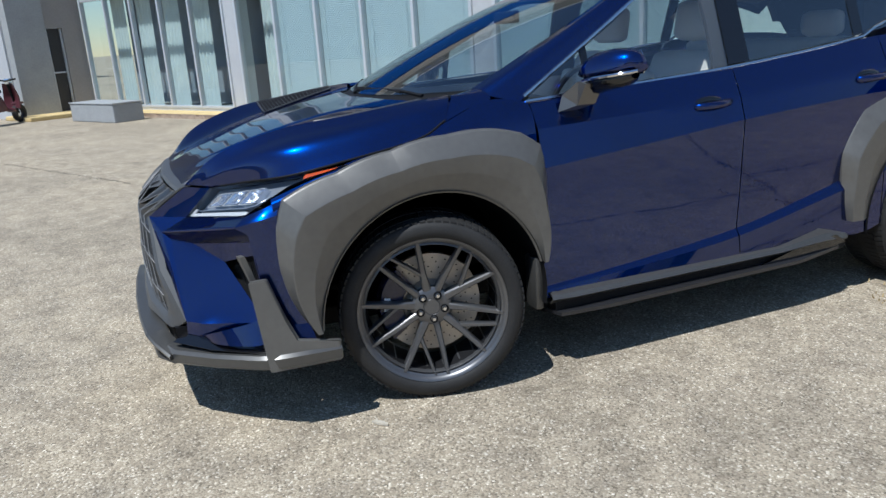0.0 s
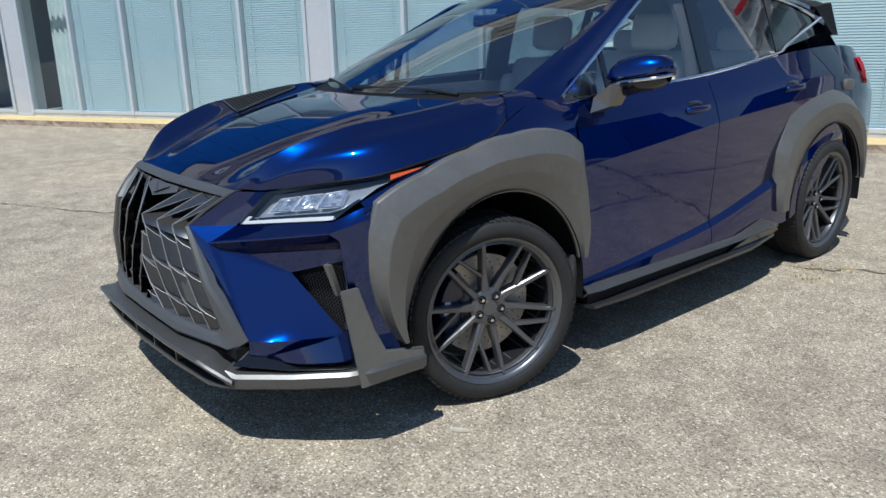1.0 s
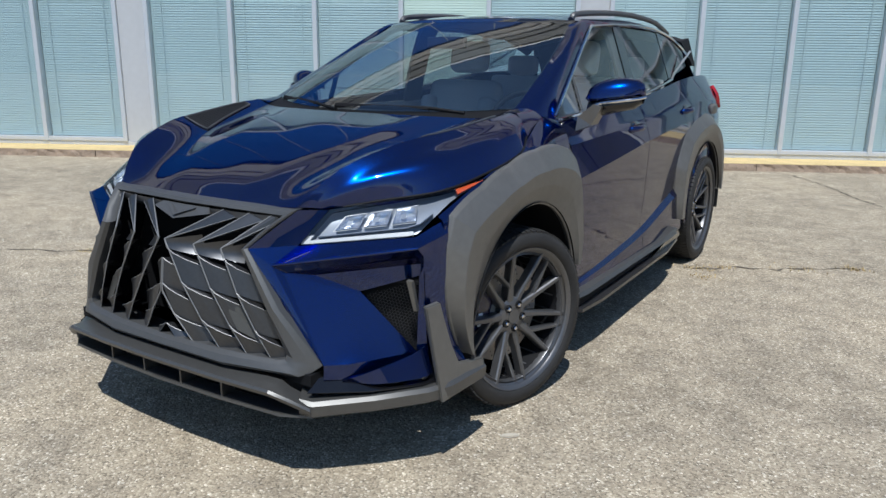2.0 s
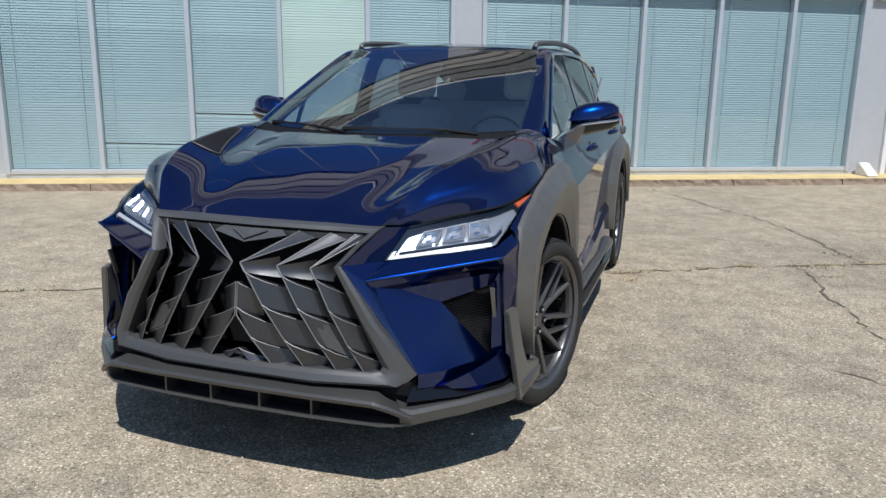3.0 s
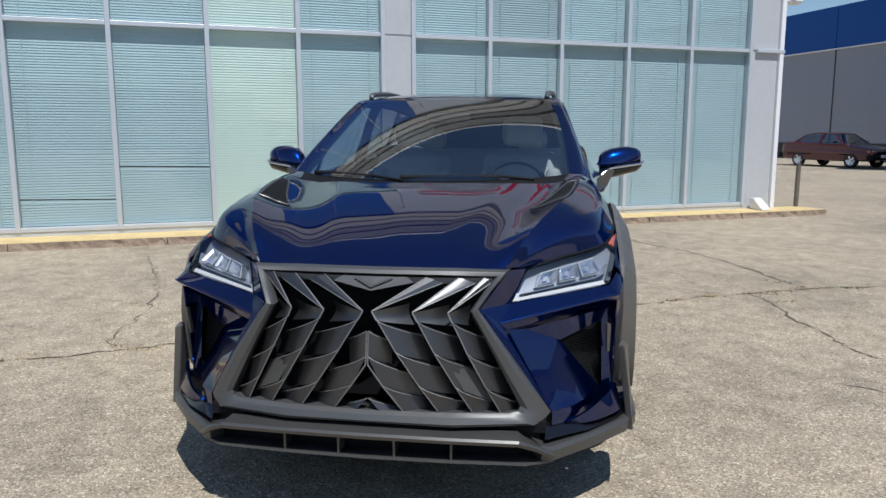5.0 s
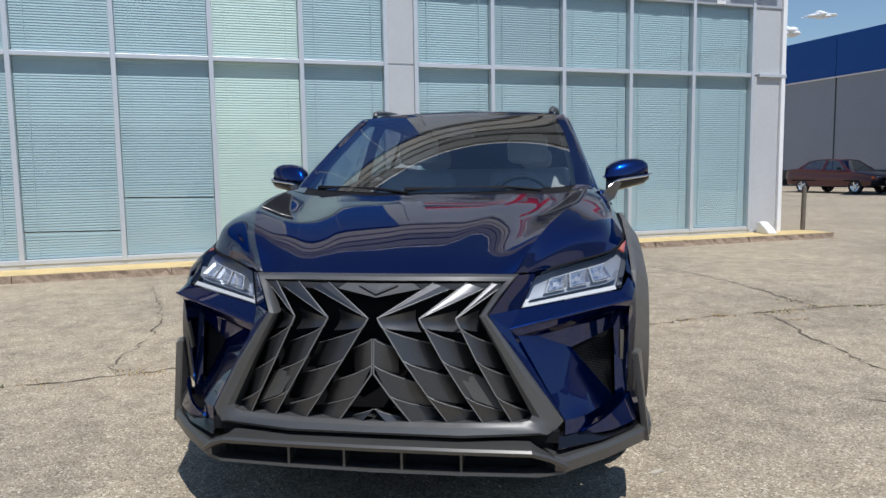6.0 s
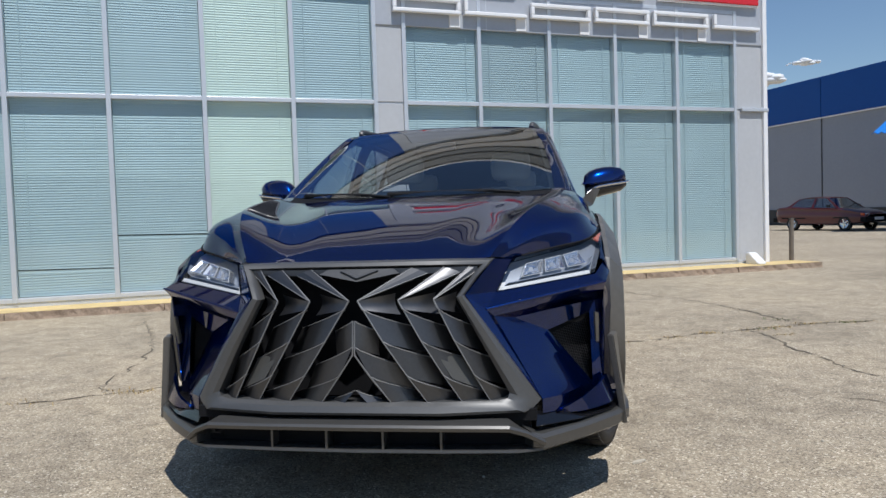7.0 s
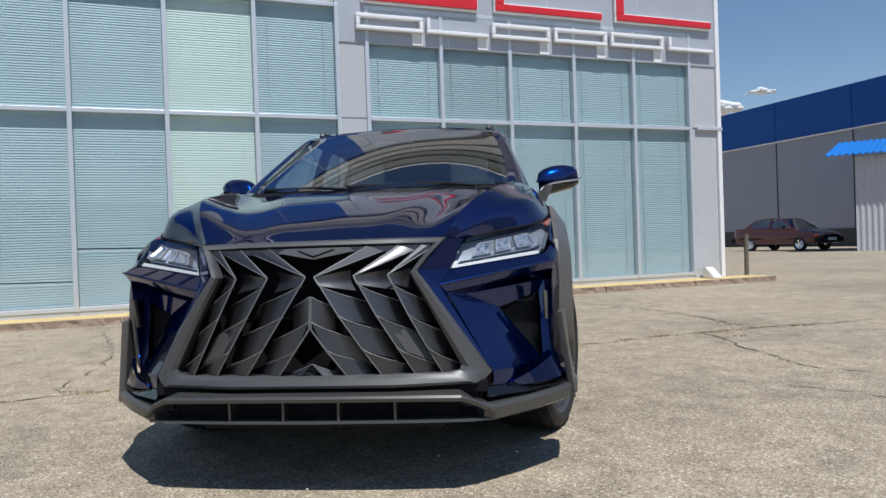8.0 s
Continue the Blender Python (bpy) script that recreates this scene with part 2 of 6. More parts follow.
def tube(bm, pts, r, n=8, closed=False):
    """A round bar along pts; r is one radius or one for each point."""
    pts = [Vector(p) for p in pts]
    rs = r if isinstance(r, (list, tuple)) else [r] * len(pts)
    rings, up = [], Vector((0.13, 0.27, 0.95))
    for i, p in enumerate(pts):
        a = pts[i - 1] if (i or closed) else p
        b = pts[(i + 1) % len(pts)] if (i < len(pts) - 1 or closed) else p
        t = (b - a).normalized()
        s = t.cross(up).normalized()
        w = s.cross(t)
        rings.append([bm.verts.new(p + rs[i] * (math.cos(k * math.tau / n) * s + math.sin(k * math.tau / n) * w)) for k in range(n)])
    for i in range(len(rings) if closed else len(rings) - 1):
        a, b = rings[i], rings[(i + 1) % len(rings)]
        for k in range(n):
            bm.faces.new((a[k], a[(k + 1) % n], b[(k + 1) % n], b[k]))
    if not closed:
        bm.faces.new(rings[0])
        bm.faces.new(rings[-1])
    return bm


def spline(pts, n, closed=False):
    """n steps a span of a smooth curve through pts (Catmull-Rom)."""
    P = [Vector(p) for p in pts]
    out, k = [], len(P)
    for i in range(k if closed else k - 1):
        if closed:
            a, b, c, d = P[i - 1], P[i], P[(i + 1) % k], P[(i + 2) % k]
        else:
            b, c = P[i], P[i + 1]
            a = P[i - 1] if i else b * 2 - c
            d = P[i + 2] if i + 2 < k else c * 2 - b
        for j in range(n):
            t = j / n
            out.append(0.5 * ((2 * b) + (c - a) * t + (2 * a - 5 * b + 4 * c - d) * t * t + (3 * b - a - 3 * c + d) * t ** 3))
    if not closed:
        out.append(P[-1])
    return out


def line(pts, n):
    """n straight steps a span."""
    P = [Vector(p) for p in pts]
    return [P[i].lerp(P[i + 1], j / n) for i in range(len(P) - 1) for j in range(n)] + [P[-1]]


def grid(bm, rows, mirror=False):
    """Quads over rows of points of equal length."""
    vs = [[bm.verts.new((-p.x, p.y, p.z) if mirror else p) for p in r] for r in rows]
    for a, b in zip(vs, vs[1:]):
        for i in range(len(a) - 1):
            q = (a[i], a[i + 1], b[i + 1], b[i])
            bm.faces.new(q[::-1] if mirror else q)
    return vs


def surface(rows, nu, nv, du="s", dv="s"):
    """Points of a surface through a small net of control points: du along each row, dv across the rows (s smooth, l straight)."""
    A = [(du if callable(du) else spline if du == "s" else line)(r, nu) for r in rows]
    cols = [(spline if dv == "s" else line)(c, nv) for c in zip(*A)]
    return [list(r) for r in zip(*cols)]


def plate(bm, outline, thick):
    """A flat plate: outline is a planar polygon, thick the vector to its back."""
    a = [bm.verts.new(p) for p in outline]
    b = [bm.verts.new(Vector(p) + Vector(thick)) for p in outline]
    bm.faces.new(a)
    bm.faces.new(b[::-1])
    for i in range(len(a)):
        j = (i + 1) % len(a)
        bm.faces.new((a[i], b[i], b[j], a[j]))
    return bm


def thing(name, m=None, label="", category="", group="", kind=""):
    e = new(name)
    e.empty_display_size = 0.2
    if m is not None:
        e.matrix_world = m
    return tagged(e, label, category, group, kind)


def both(name, build, material, parent, label="", smooth=35.0, thick=0.0, out=None, keep=()):
    """The same part on the car's left (+x) and, mirrored, on its right. out: the way in which an open sheet faces."""
    made = []
    for sx in (1, -1):
        bm = bmesh.new()
        build(bm)
        if out is not None:
            mean = sum((f.normal for f in bm.faces if not f.normal_update()), Vector())
            if mean.dot(Vector(out)) < 0:
                bmesh.ops.reverse_faces(bm, faces=bm.faces)
        if sx < 0:
            for v in bm.verts:
                v.co.x = -v.co.x
            bmesh.ops.reverse_faces(bm, faces=bm.faces)
        p = parent if not isinstance(parent, (list, tuple)) else parent[0 if sx > 0 else 1]
        ob = part(name, bm, material, p, label, smooth, recalc=out is None)
        if thick:
            thicken(ob, thick)
        made.append(ob)
    return made


def thicken(ob, t, offset=-1.0):
    s = ob.modifiers.new("thickness", "SOLIDIFY")
    s.thickness, s.offset = t, offset
    return ob


# ---- ground ----
def rise(x, y):
    """The yard climbs a little towards the far hall."""
    k = min(max((0.35 * x + 0.94 * y - 13) / 22, 0), 1)
    return 0.03 * k * k * (3 - 2 * k)


bm = bmesh.new()
gx = [-2500, -600, -150] + [-60 + 4 * i for i in range(31)] + [150, 600, 2500]
rows = [[Vector((x, y, rise(x, y))) for x in gx] for y in gx]
grid(bm, rows)
ground = part("ground", bm, M["asphalt"], None, "pale worn asphalt yard with stains and cracks", smooth=60)
tagged(ground, category="asphalt", kind="structure")

# ---- glass-fronted showroom behind the car ----
FA = 28.28
show = thing("showroom_building", pose(-3.685, 6.187, 0, 0, 0, FA), "pale grey showroom with a glass front, blinds and a sign band", "building", kind="structure")
PW, GAP = 1.1824, 0.448                                                  # pane width, column width
BAYS = [(2.45 - b * (5 * PW + GAP), PW) for b in range(4)]               # first mullion and pane width of each bay
WEST, EAST = BAYS[3][0] - 0.18, 8.94
ZB, ZR, ZT = 0.15, 2.753, 4.43                                           # sill, middle rail and head of the glazing

part("wall", box(boxed(WEST, EAST, 0.02, 0.30, 4.46, 6.15), WEST, EAST, 0.05, 0.3, 0.0, 0.10), M["panel"], show)
part("roof", boxed(WEST - 0.1, EAST + 0.08, 0.0, 9.0, 6.15, 6.30), M["panel"], show)
part("back_wall", boxed(WEST - 0.1, EAST, 5.0, 5.2, 0.0, 6.15), M["room"], show)
part("room_floor", boxed(WEST - 0.1, EAST, 0.31, 5.0, 0.02, 0.12), M["concrete"], show)
part("room_ceiling", boxed(WEST - 0.1, EAST, 0.31, 5.0, 2.80, 2.90), M["room"], show)
part("side_wall", boxed(EAST - 0.25, EAST + 0.02, 0.30, 9.0, 0.0, 6.15), M["panel"], show)
part("base_strip", boxed(WEST + 0.1, EAST + 0.06, -0.03, 0.05, 0.091, ZB, bevel=0.006), M["alu"], show, "grey sill profile")
edge = part("corner_trim", boxed(EAST, EAST + 0.085, -0.075, 0.05, 0.09, 6.15, bevel=0.008), M["white"], show, "white corner profile")
part("corner_band", boxed(EAST - 0.47, EAST + 0.10, -0.085, -0.022, ZR - 0.028, ZR + 0.028, bevel=0.006), M["alu"], show, "grey band across the corner")

mull = part("mullion", boxed(-0.030, 0.030, -0.055, 0.06, ZB, ZT, bevel=0.006), M["alu"], show)
mull.matrix_basis = pose(BAYS[0][0], 0, 0)
for s0, w in BAYS:
    for k in range(6):
        if s0 == BAYS[0][0] and k == 0:
            continue
        again(mull, show, pose(s0 + k * w, 0, 0))
for s0, w in BAYS:
    for z in (ZR, ZT - 0.03, ZB + 0.03):
        part("rail", boxed(s0 + 0.032, s0 + 5 * w - 0.032, -0.045, 0.055, z - 0.03, z + 0.03, bevel=0.006), M["alu"], show)
for s0, s1 in [(s - GAP, s) for s, _ in BAYS[:3]] + [(BAYS[0][0] + 5 * PW, EAST)]:
    part("column_panel", boxed(s0 + 0.032, s1 - (0.032 if s1 < EAST else 0.002), -0.02, 0.30, ZB, ZR - 0.012, bevel=0.004), M["panel"], show, "pale grey column cladding")
    part("column_panel", boxed(s0 + 0.032, s1 - (0.032 if s1 < EAST else 0.002), -0.02, 0.30, ZR + 0.012, 4.45, bevel=0.004), M["panel"], show)
    part("column_joint", boxed(s0 + 0.032, s1 - 0.032, 0.0, 0.28, ZR - 0.012, ZR + 0.012), M["alu"], show)


def slats(h, w, gap=None, tilt=85, step=0.0335):
    """A lowered venetian blind w wide and h high, hanging from z = 0: thin curved slats, some of them sagging round a gap."""
    bm = bmesh.new()
    n = int(h / step)
    c, s = math.cos(radians(tilt)) * 0.0196, math.sin(radians(tilt)) * 0.0196
    rnd = random.Random(int(w * 100) + (7 if gap else 0))
    for i in range(n):
        z = -0.04 - i * step + rnd.uniform(-0.002, 0.002)
        droop = rnd.uniform(-0.003, 0.003)
        if gap and abs(i - gap * n) < 1.2:
            droop, z = -0.02, z + (0.012 if i < gap * n else -0.012)
        for x0, x1, z0, z1 in ((-w / 2, 0, 0, droop * 0.5), (0, w / 2, droop * 0.5, droop)):
            q = [(x0, c, z + z0 + s), (x1, c, z + z1 + s), (x1, 0.0025, z + z1), (x0, 0.0025, z + z0), (x0, -c, z + z0 - s), (x1, -c, z + z1 - s)]
            v = [bm.verts.new(p) for p in q]
            bm.faces.new((v[0], v[1], v[2], v[3]))
            bm.faces.new((v[3], v[2], v[5], v[4]))
    box(bm, -w / 2, w / 2, -0.02, 0.02, -0.035, 0.0)
    for x in (-w * 0.36, w * 0.36):
        box(bm, x - 0.004, x + 0.004, -0.034, -0.03, -h, -0.02)
    return bm


blind_kinds = {}


def hang(kind, w, h, m, gap=None, tilt=85):
    key = (kind, round(w, 3), round(h, 2), gap, tilt)
    if key not in blind_kinds:
        ob = part("blind", slats(h, w, gap, tilt), M[kind], show, recalc=False)
        ob.matrix_basis = m
        blind_kinds[key] = ob
        return ob
    return again(blind_kinds[key], show, m)


pane_kinds = {}


def sheet(w, h):
    """One upright glass face; its two sides act as one thin pane."""
    bm = bmesh.new()
    bm.faces.new([bm.verts.new(p) for p in ((-w / 2, 0, 0), (w / 2, 0, 0), (w / 2, 0, h), (-w / 2, 0, h))])
    return bm


for b, (s0, w) in enumerate(BAYS):
    for k in range(5):
        for row, (z0, z1) in enumerate(((ZB + 0.06, ZR - 0.03), (ZR + 0.03, ZT - 0.06))):
            cx = s0 + (k + 0.5) * w
            key = (w, row)
            m = pose(cx, 0.0, z0)
            if key in pane_kinds:
                again(pane_kinds[key], show, m)
            else:
                pane_kinds[key] = part("pane", sheet(w - 0.056, z1 - z0), M["pane"], show, "tinted glass pane")
                pane_kinds[key].matrix_basis = m
            if b == 3 or (b == 2 and k == 0):
                continue
            kind = "slat"
            if b == 1 and k == 3:
                kind = "slat_pale"
            if b == 0 and k == 1 and row == 1:
                kind = "slat_dark"
            gap = None
            if row == 0 and b == 1 and k in (1, 2):
                gap = 0.86 if k == 1 else 0.70
            hang(kind, w - 0.066, z1 - z0 - (0.03 if k % 2 else 0.015), pose(cx, 0.062, z1), gap, 81 if kind != "slat_pale" else 82)

part("display_wall", boxed(WEST, BAYS[2][0] - 0.2, 1.30, 1.36, 0.122, 2.79), M["hall_wall"], show, "plain grey display wall behind the glass")
# pale curtains behind the clear bays
for s, d in ((BAYS[2][0] + 0.4, 0.55), *((BAYS[3][0] + 0.45 + 1.2 * i, 0.7) for i in range(5))):
    bm = bmesh.new()
    pts = [Vector((s - 0.32 + i * 0.028, d + 0.03 * math.sin(i * 1.3), 0.125)) for i in range(25)]
    grid(bm, [pts, [p + Vector((0.03, 0, 2.66)) for p in pts]])
    thicken(part("curtain", bm, M["curtain"], show, smooth=80), 0.004)

# storey above the glazing: blue spandrel panels under a stepped cornice
for k in range(16):
    s = WEST + k * 1.155
    part("spandrel_panel", boxed(s + 0.012, s + 1.143, -0.01, 0.02, 4.46, 7.0, bevel=0.004), M["hall_blue"], show, "blue glazed spandrel panel" if k == 0 else "")
part("upper_wall", boxed(WEST, EAST - 0.02, 0.021, 0.30, 6.301, 9.2), M["panel"], show)
for k, (z0, z1, m) in enumerate(((7.01, 7.50, "cornice"), (7.51, 7.97, "cornice"), (7.98, 8.43, "cornice_dark"), (8.44, 9.10, "cornice_dark"), (9.11, 9.24, "white"))):
    part("cornice_strip", boxed(WEST - 0.1, EAST + 0.1, -0.10 - 0.05 * k, 0.02, z0, z1, bevel=0.01), M[m], show, "stepped beige and grey cornice" if k == 0 else "")

# sign band
part("sign_band", boxed(1.973, 8.98, -0.04, 0.02, 3.864, 6.30, bevel=0.01), M["sign_panel"], show, "silver cladding band of the sign")
for i, s in enumerate((3.76, 5.53, 7.31)):
    part("sign_seam", boxed(s - 0.006, s + 0.006, -0.043, -0.035, 3.87, 6.29), M["alu"], show)


def letter_bar(bm, x0, x1, z0, z1, y=-0.14, d=0.08):
    return box(bm, x0, x1, y, y + d, z0, z1, bevel=0.012)


# the white row: six plain raised shapes with painted sun patches at their gaps; above it plain red bars with white
# edges
SH, ST = 0.235, 0.058
for i, (x0, x1, hollow) in enumerate(((2.276, 3.322, 1), (3.382, 4.408, 0), (4.479, 5.515, 1), (5.596, 6.602, 1), (6.683, 7.759, 1), (7.871, 8.826, 0))):
    z0 = 4.051 + 0.008 * i
    bm = bmesh.new()
    letter_bar(bm, x0, x1, z0, z0 + ST)
    if hollow:
        letter_bar(bm, x0, x1, z0 + SH - ST, z0 + SH)
        letter_bar(bm, x0, x0 + ST, z0 + ST, z0 + SH - ST)
        letter_bar(bm, x1 - ST, x1, z0 + ST, z0 + SH - ST)
    else:
        letter_bar(bm, x0, x0 + ST, z0 + ST, z0 + SH)
    part("sign_shape", bm, M["white"], show, "plain white raised sign shape")
    if i < 5:
        # white plate drawn as the sunlight that falls between two shapes
        part("sign_sun_patch", boxed(x1 - 0.16, x1 + 0.01, -0.058, -0.041, 3.88, z0 + 0.05, bevel=0.003), M["white"], show, "thin white plate standing in for a sunlit patch of the band")
for x0, x1, z0, z1 in ((2.387, 4.235, 4.482, 4.655), (4.55, 6.52, 4.503, 4.614), (4.55, 4.703, 4.614, 5.518), (4.55, 6.52, 5.041, 5.153), (6.815, 8.805, 4.523, 4.635), (6.815, 6.967, 4.635, 5.518), (2.387, 4.235, 5.041, 5.153)):
    part("sign_bar", letter_bar(bmesh.new(), x0, x1, z0, z1, y=-0.135, d=0.08), M["red"], show, "plain red raised sign bar with white edge")
    part("sign_bar_edge", letter_bar(bmesh.new(), x0 - 0.02, x1 + 0.02, z0 - 0.03, z1 + 0.02, y=-0.11, d=0.06), M["white"], show)

# raised strip along the glass with a yellow top, broken at its front
KT, KD = 0.09, -0.62                                                     # top and front of the kerb


def kerb_piece(x0, x1, rnd):
    bm = bmesh.new()
    n = max(2, int((x1 - x0) / 0.06))
    top = [Vector((x0 + (x1 - x0) * i / n, KD + rnd.uniform(-0.006, 0.008), KT)) for i in range(n + 1)]
    low = [p + Vector((0, rnd.uniform(-0.02, 0.014), -0.05 + rnd.uniform(-0.02, 0.02))) for p in top]
    foot = [Vector((p.x, KD - 0.01 + rnd.uniform(-0.02, 0.0), -0.03)) for p in top]
    back = [Vector((p.x, 0.04, KT)) for p in top]
    grid(bm, [back, top])
    grid(bm, [top, low, foot])
    for e, s in ((0, -1), (-1, 1)):
        bm.faces.new([bm.verts.new(v) for v in (back[e], top[e], low[e], foot[e], Vector((foot[e].x, 0.04, -0.03)))])
    bmesh.ops.remove_doubles(bm, verts=bm.verts, dist=0.001)
    return bm


kerb = thing("kerb", show.matrix_world.copy(), "low concrete kerb with faded yellow top and chipped front", "kerb", kind="structure")
krnd = random.Random(4)
for i in range(15):
    x0 = -16.9 + i * 1.77
    part("kerb_stone", kerb_piece(x0 + 0.004, x0 + 1.766, krnd), M["kerb"], kerb)
part("painted_top", boxed(-16.9, 9.62, KD + 0.02, 0.02, KT - 0.005, KT + 0.005), M["yellow"], kerb, "worn yellow paint")

# white wedge block and the pipe post at the corner
wedge = thing("drain_chute", show.matrix_world @ pose(8.55, -0.26, KT + 0.005, 0, 0, -8), "white wedge-shaped concrete drain chute on the kerb", "chute")
bm = bmesh.new()
plate(bm, [Vector((-0.09, 0.16, 0)), Vector((-0.09, 0.16, 0.19)), Vector((-0.09, 0.06, 0.19)), Vector((-0.09, -0.20, 0.03)), Vector((-0.09, -0.20, 0))], (0.16, 0, 0))
bmesh.ops.bevel(bm, geom=list(bm.edges), offset=0.012, segments=2, affect="EDGES")
part("chute_body", bm, M["white"], wedge)
post = thing("pipe_post", show.matrix_world @ pose(9.56, -0.02, KT), "short rusty steel pipe post beside the kerb", "post")
part("pipe", tube(bmesh.new(), [(0, 0, 0.0), (0.005, 0, 0.4), (0.010, 0, 0.755)], 0.040, 12), M["pole"], post, smooth=40)
part("cap", tube(bmesh.new(), [(0.010, 0, 0.750), (0.010, 0, 0.765)], 0.044, 12), M["pole"], post, smooth=40)

# the projecting entrance at the far end of the front
entry = thing("entrance_block", show.matrix_world.copy(), "grey projecting entrance block with a door in its side", "entrance", kind="structure")
part("side_wall", boxed(-17.20, -16.86, -1.75, -0.88, 0.10, 5.6), M["concrete"], entry, "smooth grey wall")
part("side_panel", boxed(-17.15, -16.88, -0.47, 0.05, 0.10, 5.6), M["brown"], entry, "brown-grey cladding")
part("lintel", boxed(-17.15, -16.88, -0.88, -0.47, 2.15, 5.6), M["brown"], entry)
part("front_wall", boxed(-25.0, -17.20, -1.80, -1.5, 0.0, 5.6), M["panel"], entry, "pale cladding in the sun")
door = part("door", boxed(-17.05, -16.99, -0.87, -0.48, 0.11, 2.14), M["dash"], entry, "dark glazed door")
part("door_frame", box(boxed(-16.98, -16.93, -0.875, -0.835, 0.11, 2.14), -16.98, -16.93, -0.515, -0.475, 0.11, 2.14), M["alu"], door)
part("door_bar", boxed(-16.97, -16.94, -0.83, -0.52, 1.05, 1.09, bevel=0.004), M["alu"], door)
part("step", boxed(-17.5, -16.05, -2.0, -0.63, 0.0, 0.10, bevel=0.02), M["yellow"], entry, "low step with faded edge")
planter = thing("concrete_planter", show.matrix_world @ pose(-13.78, -1.28, 0), "grey rectangular concrete block on the yard", "block")
part("block_body", boxed(-0.97, 0.97, -0.345, 0.345, 0.0, 0.39, bevel=0.02), M["concrete"], planter)
part("block_cap", boxed(-0.985, 0.985, -0.36, 0.36, 0.391, 0.425, bevel=0.012), M["concrete"], planter)

# ---- the far hall, shed and yard ----
hall = thing("industrial_hall", pose(17.0, 32.8, 0, 0, 0, -64.4), "long grey hall with a deep blue fascia", "building", kind="structure")
for i in range(-8, 4):
    x0 = -1.5 + i * 4.9
    part("wall_panel", boxed(x0 + 0.02, x0 + 4.88, 0, 0.2, 0.4, 5.63), M["hall_wall"], hall)
    part("blue_panel", boxed(x0 + 0.02, x0 + 4.88, -0.06, 0.2, 5.65, 7.77), M["hall_blue"], hall, "blue fascia panel")
    part("panel_joint", boxed(x0 - 0.03, x0 + 0.02, -0.03, 0.2, 0.4, 5.63), M["dash"], hall)
part("plinth", boxed(-40, 19, -0.05, 0.25, 0.0, 0.9), M["dash"], hall, "dark plinth")
part("fascia_drip", boxed(-40, 19, -0.12, 0.2, 5.62, 5.68), M["white"], hall)
part("roof", boxed(-40, 19, 0.0, 25, 7.68, 7.80), M["hall_blue"], hall)
part("back", boxed(-40, 19, 24, 24.2, 0.0, 7.68), M["hall_wall"], hall)
part("end_wall", boxed(18.8, 19, 0.2, 24, 0.0, 7.68), M["hall_wall"], hall)
part("end_wall", boxed(-40, -39.8, 0.2, 24, 0.0, 7.68), M["hall_wall"], hall)

shed = thing("shed", pose(13.02, 26.0, -0.34, 0, 0, -28), "small shed of pale profiled sheet with a bright blue roof", "shed", kind="structure")


def corrugated(p0, along, across, step, depth, n):
    bm = bmesh.new()
    a, c = Vector(along), Vector(across)
    nrm = a.cross(c).normalized()
    L = a.length
    pts = []
    for i in range(n * 4 + 1):
        h = (0, depth, depth, 0)[i % 4]
        pts.append(Vector(p0) + a * (i / (n * 4)) + nrm * h)
    grid(bm, [pts, [p + c for p in pts]])
    return bm


thicken(part("front_sheet", corrugated((0, 0, 0), (5.5, 0, 0), (0, 0, 3.9), 0.2, -0.03, 28), M["shed_wall"], shed, "pale profiled sheet"), 0.01)
thicken(part("side_sheet", corrugated((0, 3.5, 0), (0, -3.5, 0), (0, 0, 3.9), 0.2, -0.03, 18), M["shed_wall"], shed), 0.01)
thicken(part("roof_sheet", corrugated((-1.0, -0.5, 3.95), (6.3, 0, 0), (0, 4.4, 0.9), 0.22, 0.05, 28), M["roof_blue"], shed, "bright blue corrugated roof"), 0.02)
part("back_wall", boxed(0, 5.5, 3.4, 3.5, 0, 4.2), M["shed_wall"], shed)
part("end_wall", boxed(5.4, 5.5, 0.1, 3.4, 0, 4.0), M["shed_wall"], shed)

# plain low buildings, added out of sight to close the yard in the reflections
for nm, m, w, h in (("unseen_building", pose(30, -12, 0, 0, 0, -75), 44, 6.5), ("unseen_building", pose(-2, -46, 0, 0, 0, 175), 70, 5.0), ("unseen_building", pose(-46, -26, 0, 0, 0, 110), 46, 6.0), ("unseen_building", pose(-41, -50, 0, 0, 0, 148), 44, 9.0)):
    e = thing(nm, m, "plain grey low building added out of view for reflections", "building", kind="structure")
    part("wall", boxed(-w / 2, w / 2, 0, 8, 0, h), M["panel"], e)
    part("roof", boxed(-w / 2 - 0.2, w / 2 + 0.2, -0.2, 8.2, h, h + 0.3), M["hall_wall"], e)

# ---- the blue car: nose towards -y, front axle at the origin ----
car = thing("car", Matrix.Scale(0.988, 4), "dark blue metallic SUV with bronze-grey wide body kit, parked", "car")
AX = (0.0, 2.82)                 # axles
WR = 0.372                       # tyre radius


def V(*a):
    return Vector(a)


def net(bm, rows, nu=5, nv=4, du="s", dv="s"):
    grid(bm, surface(rows, nu, nv, du, dv))


def quad(bm, pts, n=4):
    """A flat or gently twisted panel between four corners."""
    a, b, c, d = [V(*p) for p in pts]
    grid(bm, [[a.lerp(b, i / n).lerp(d.lerp(c, i / n), j / n) for i in range(n + 1)] for j in range(n + 1)])


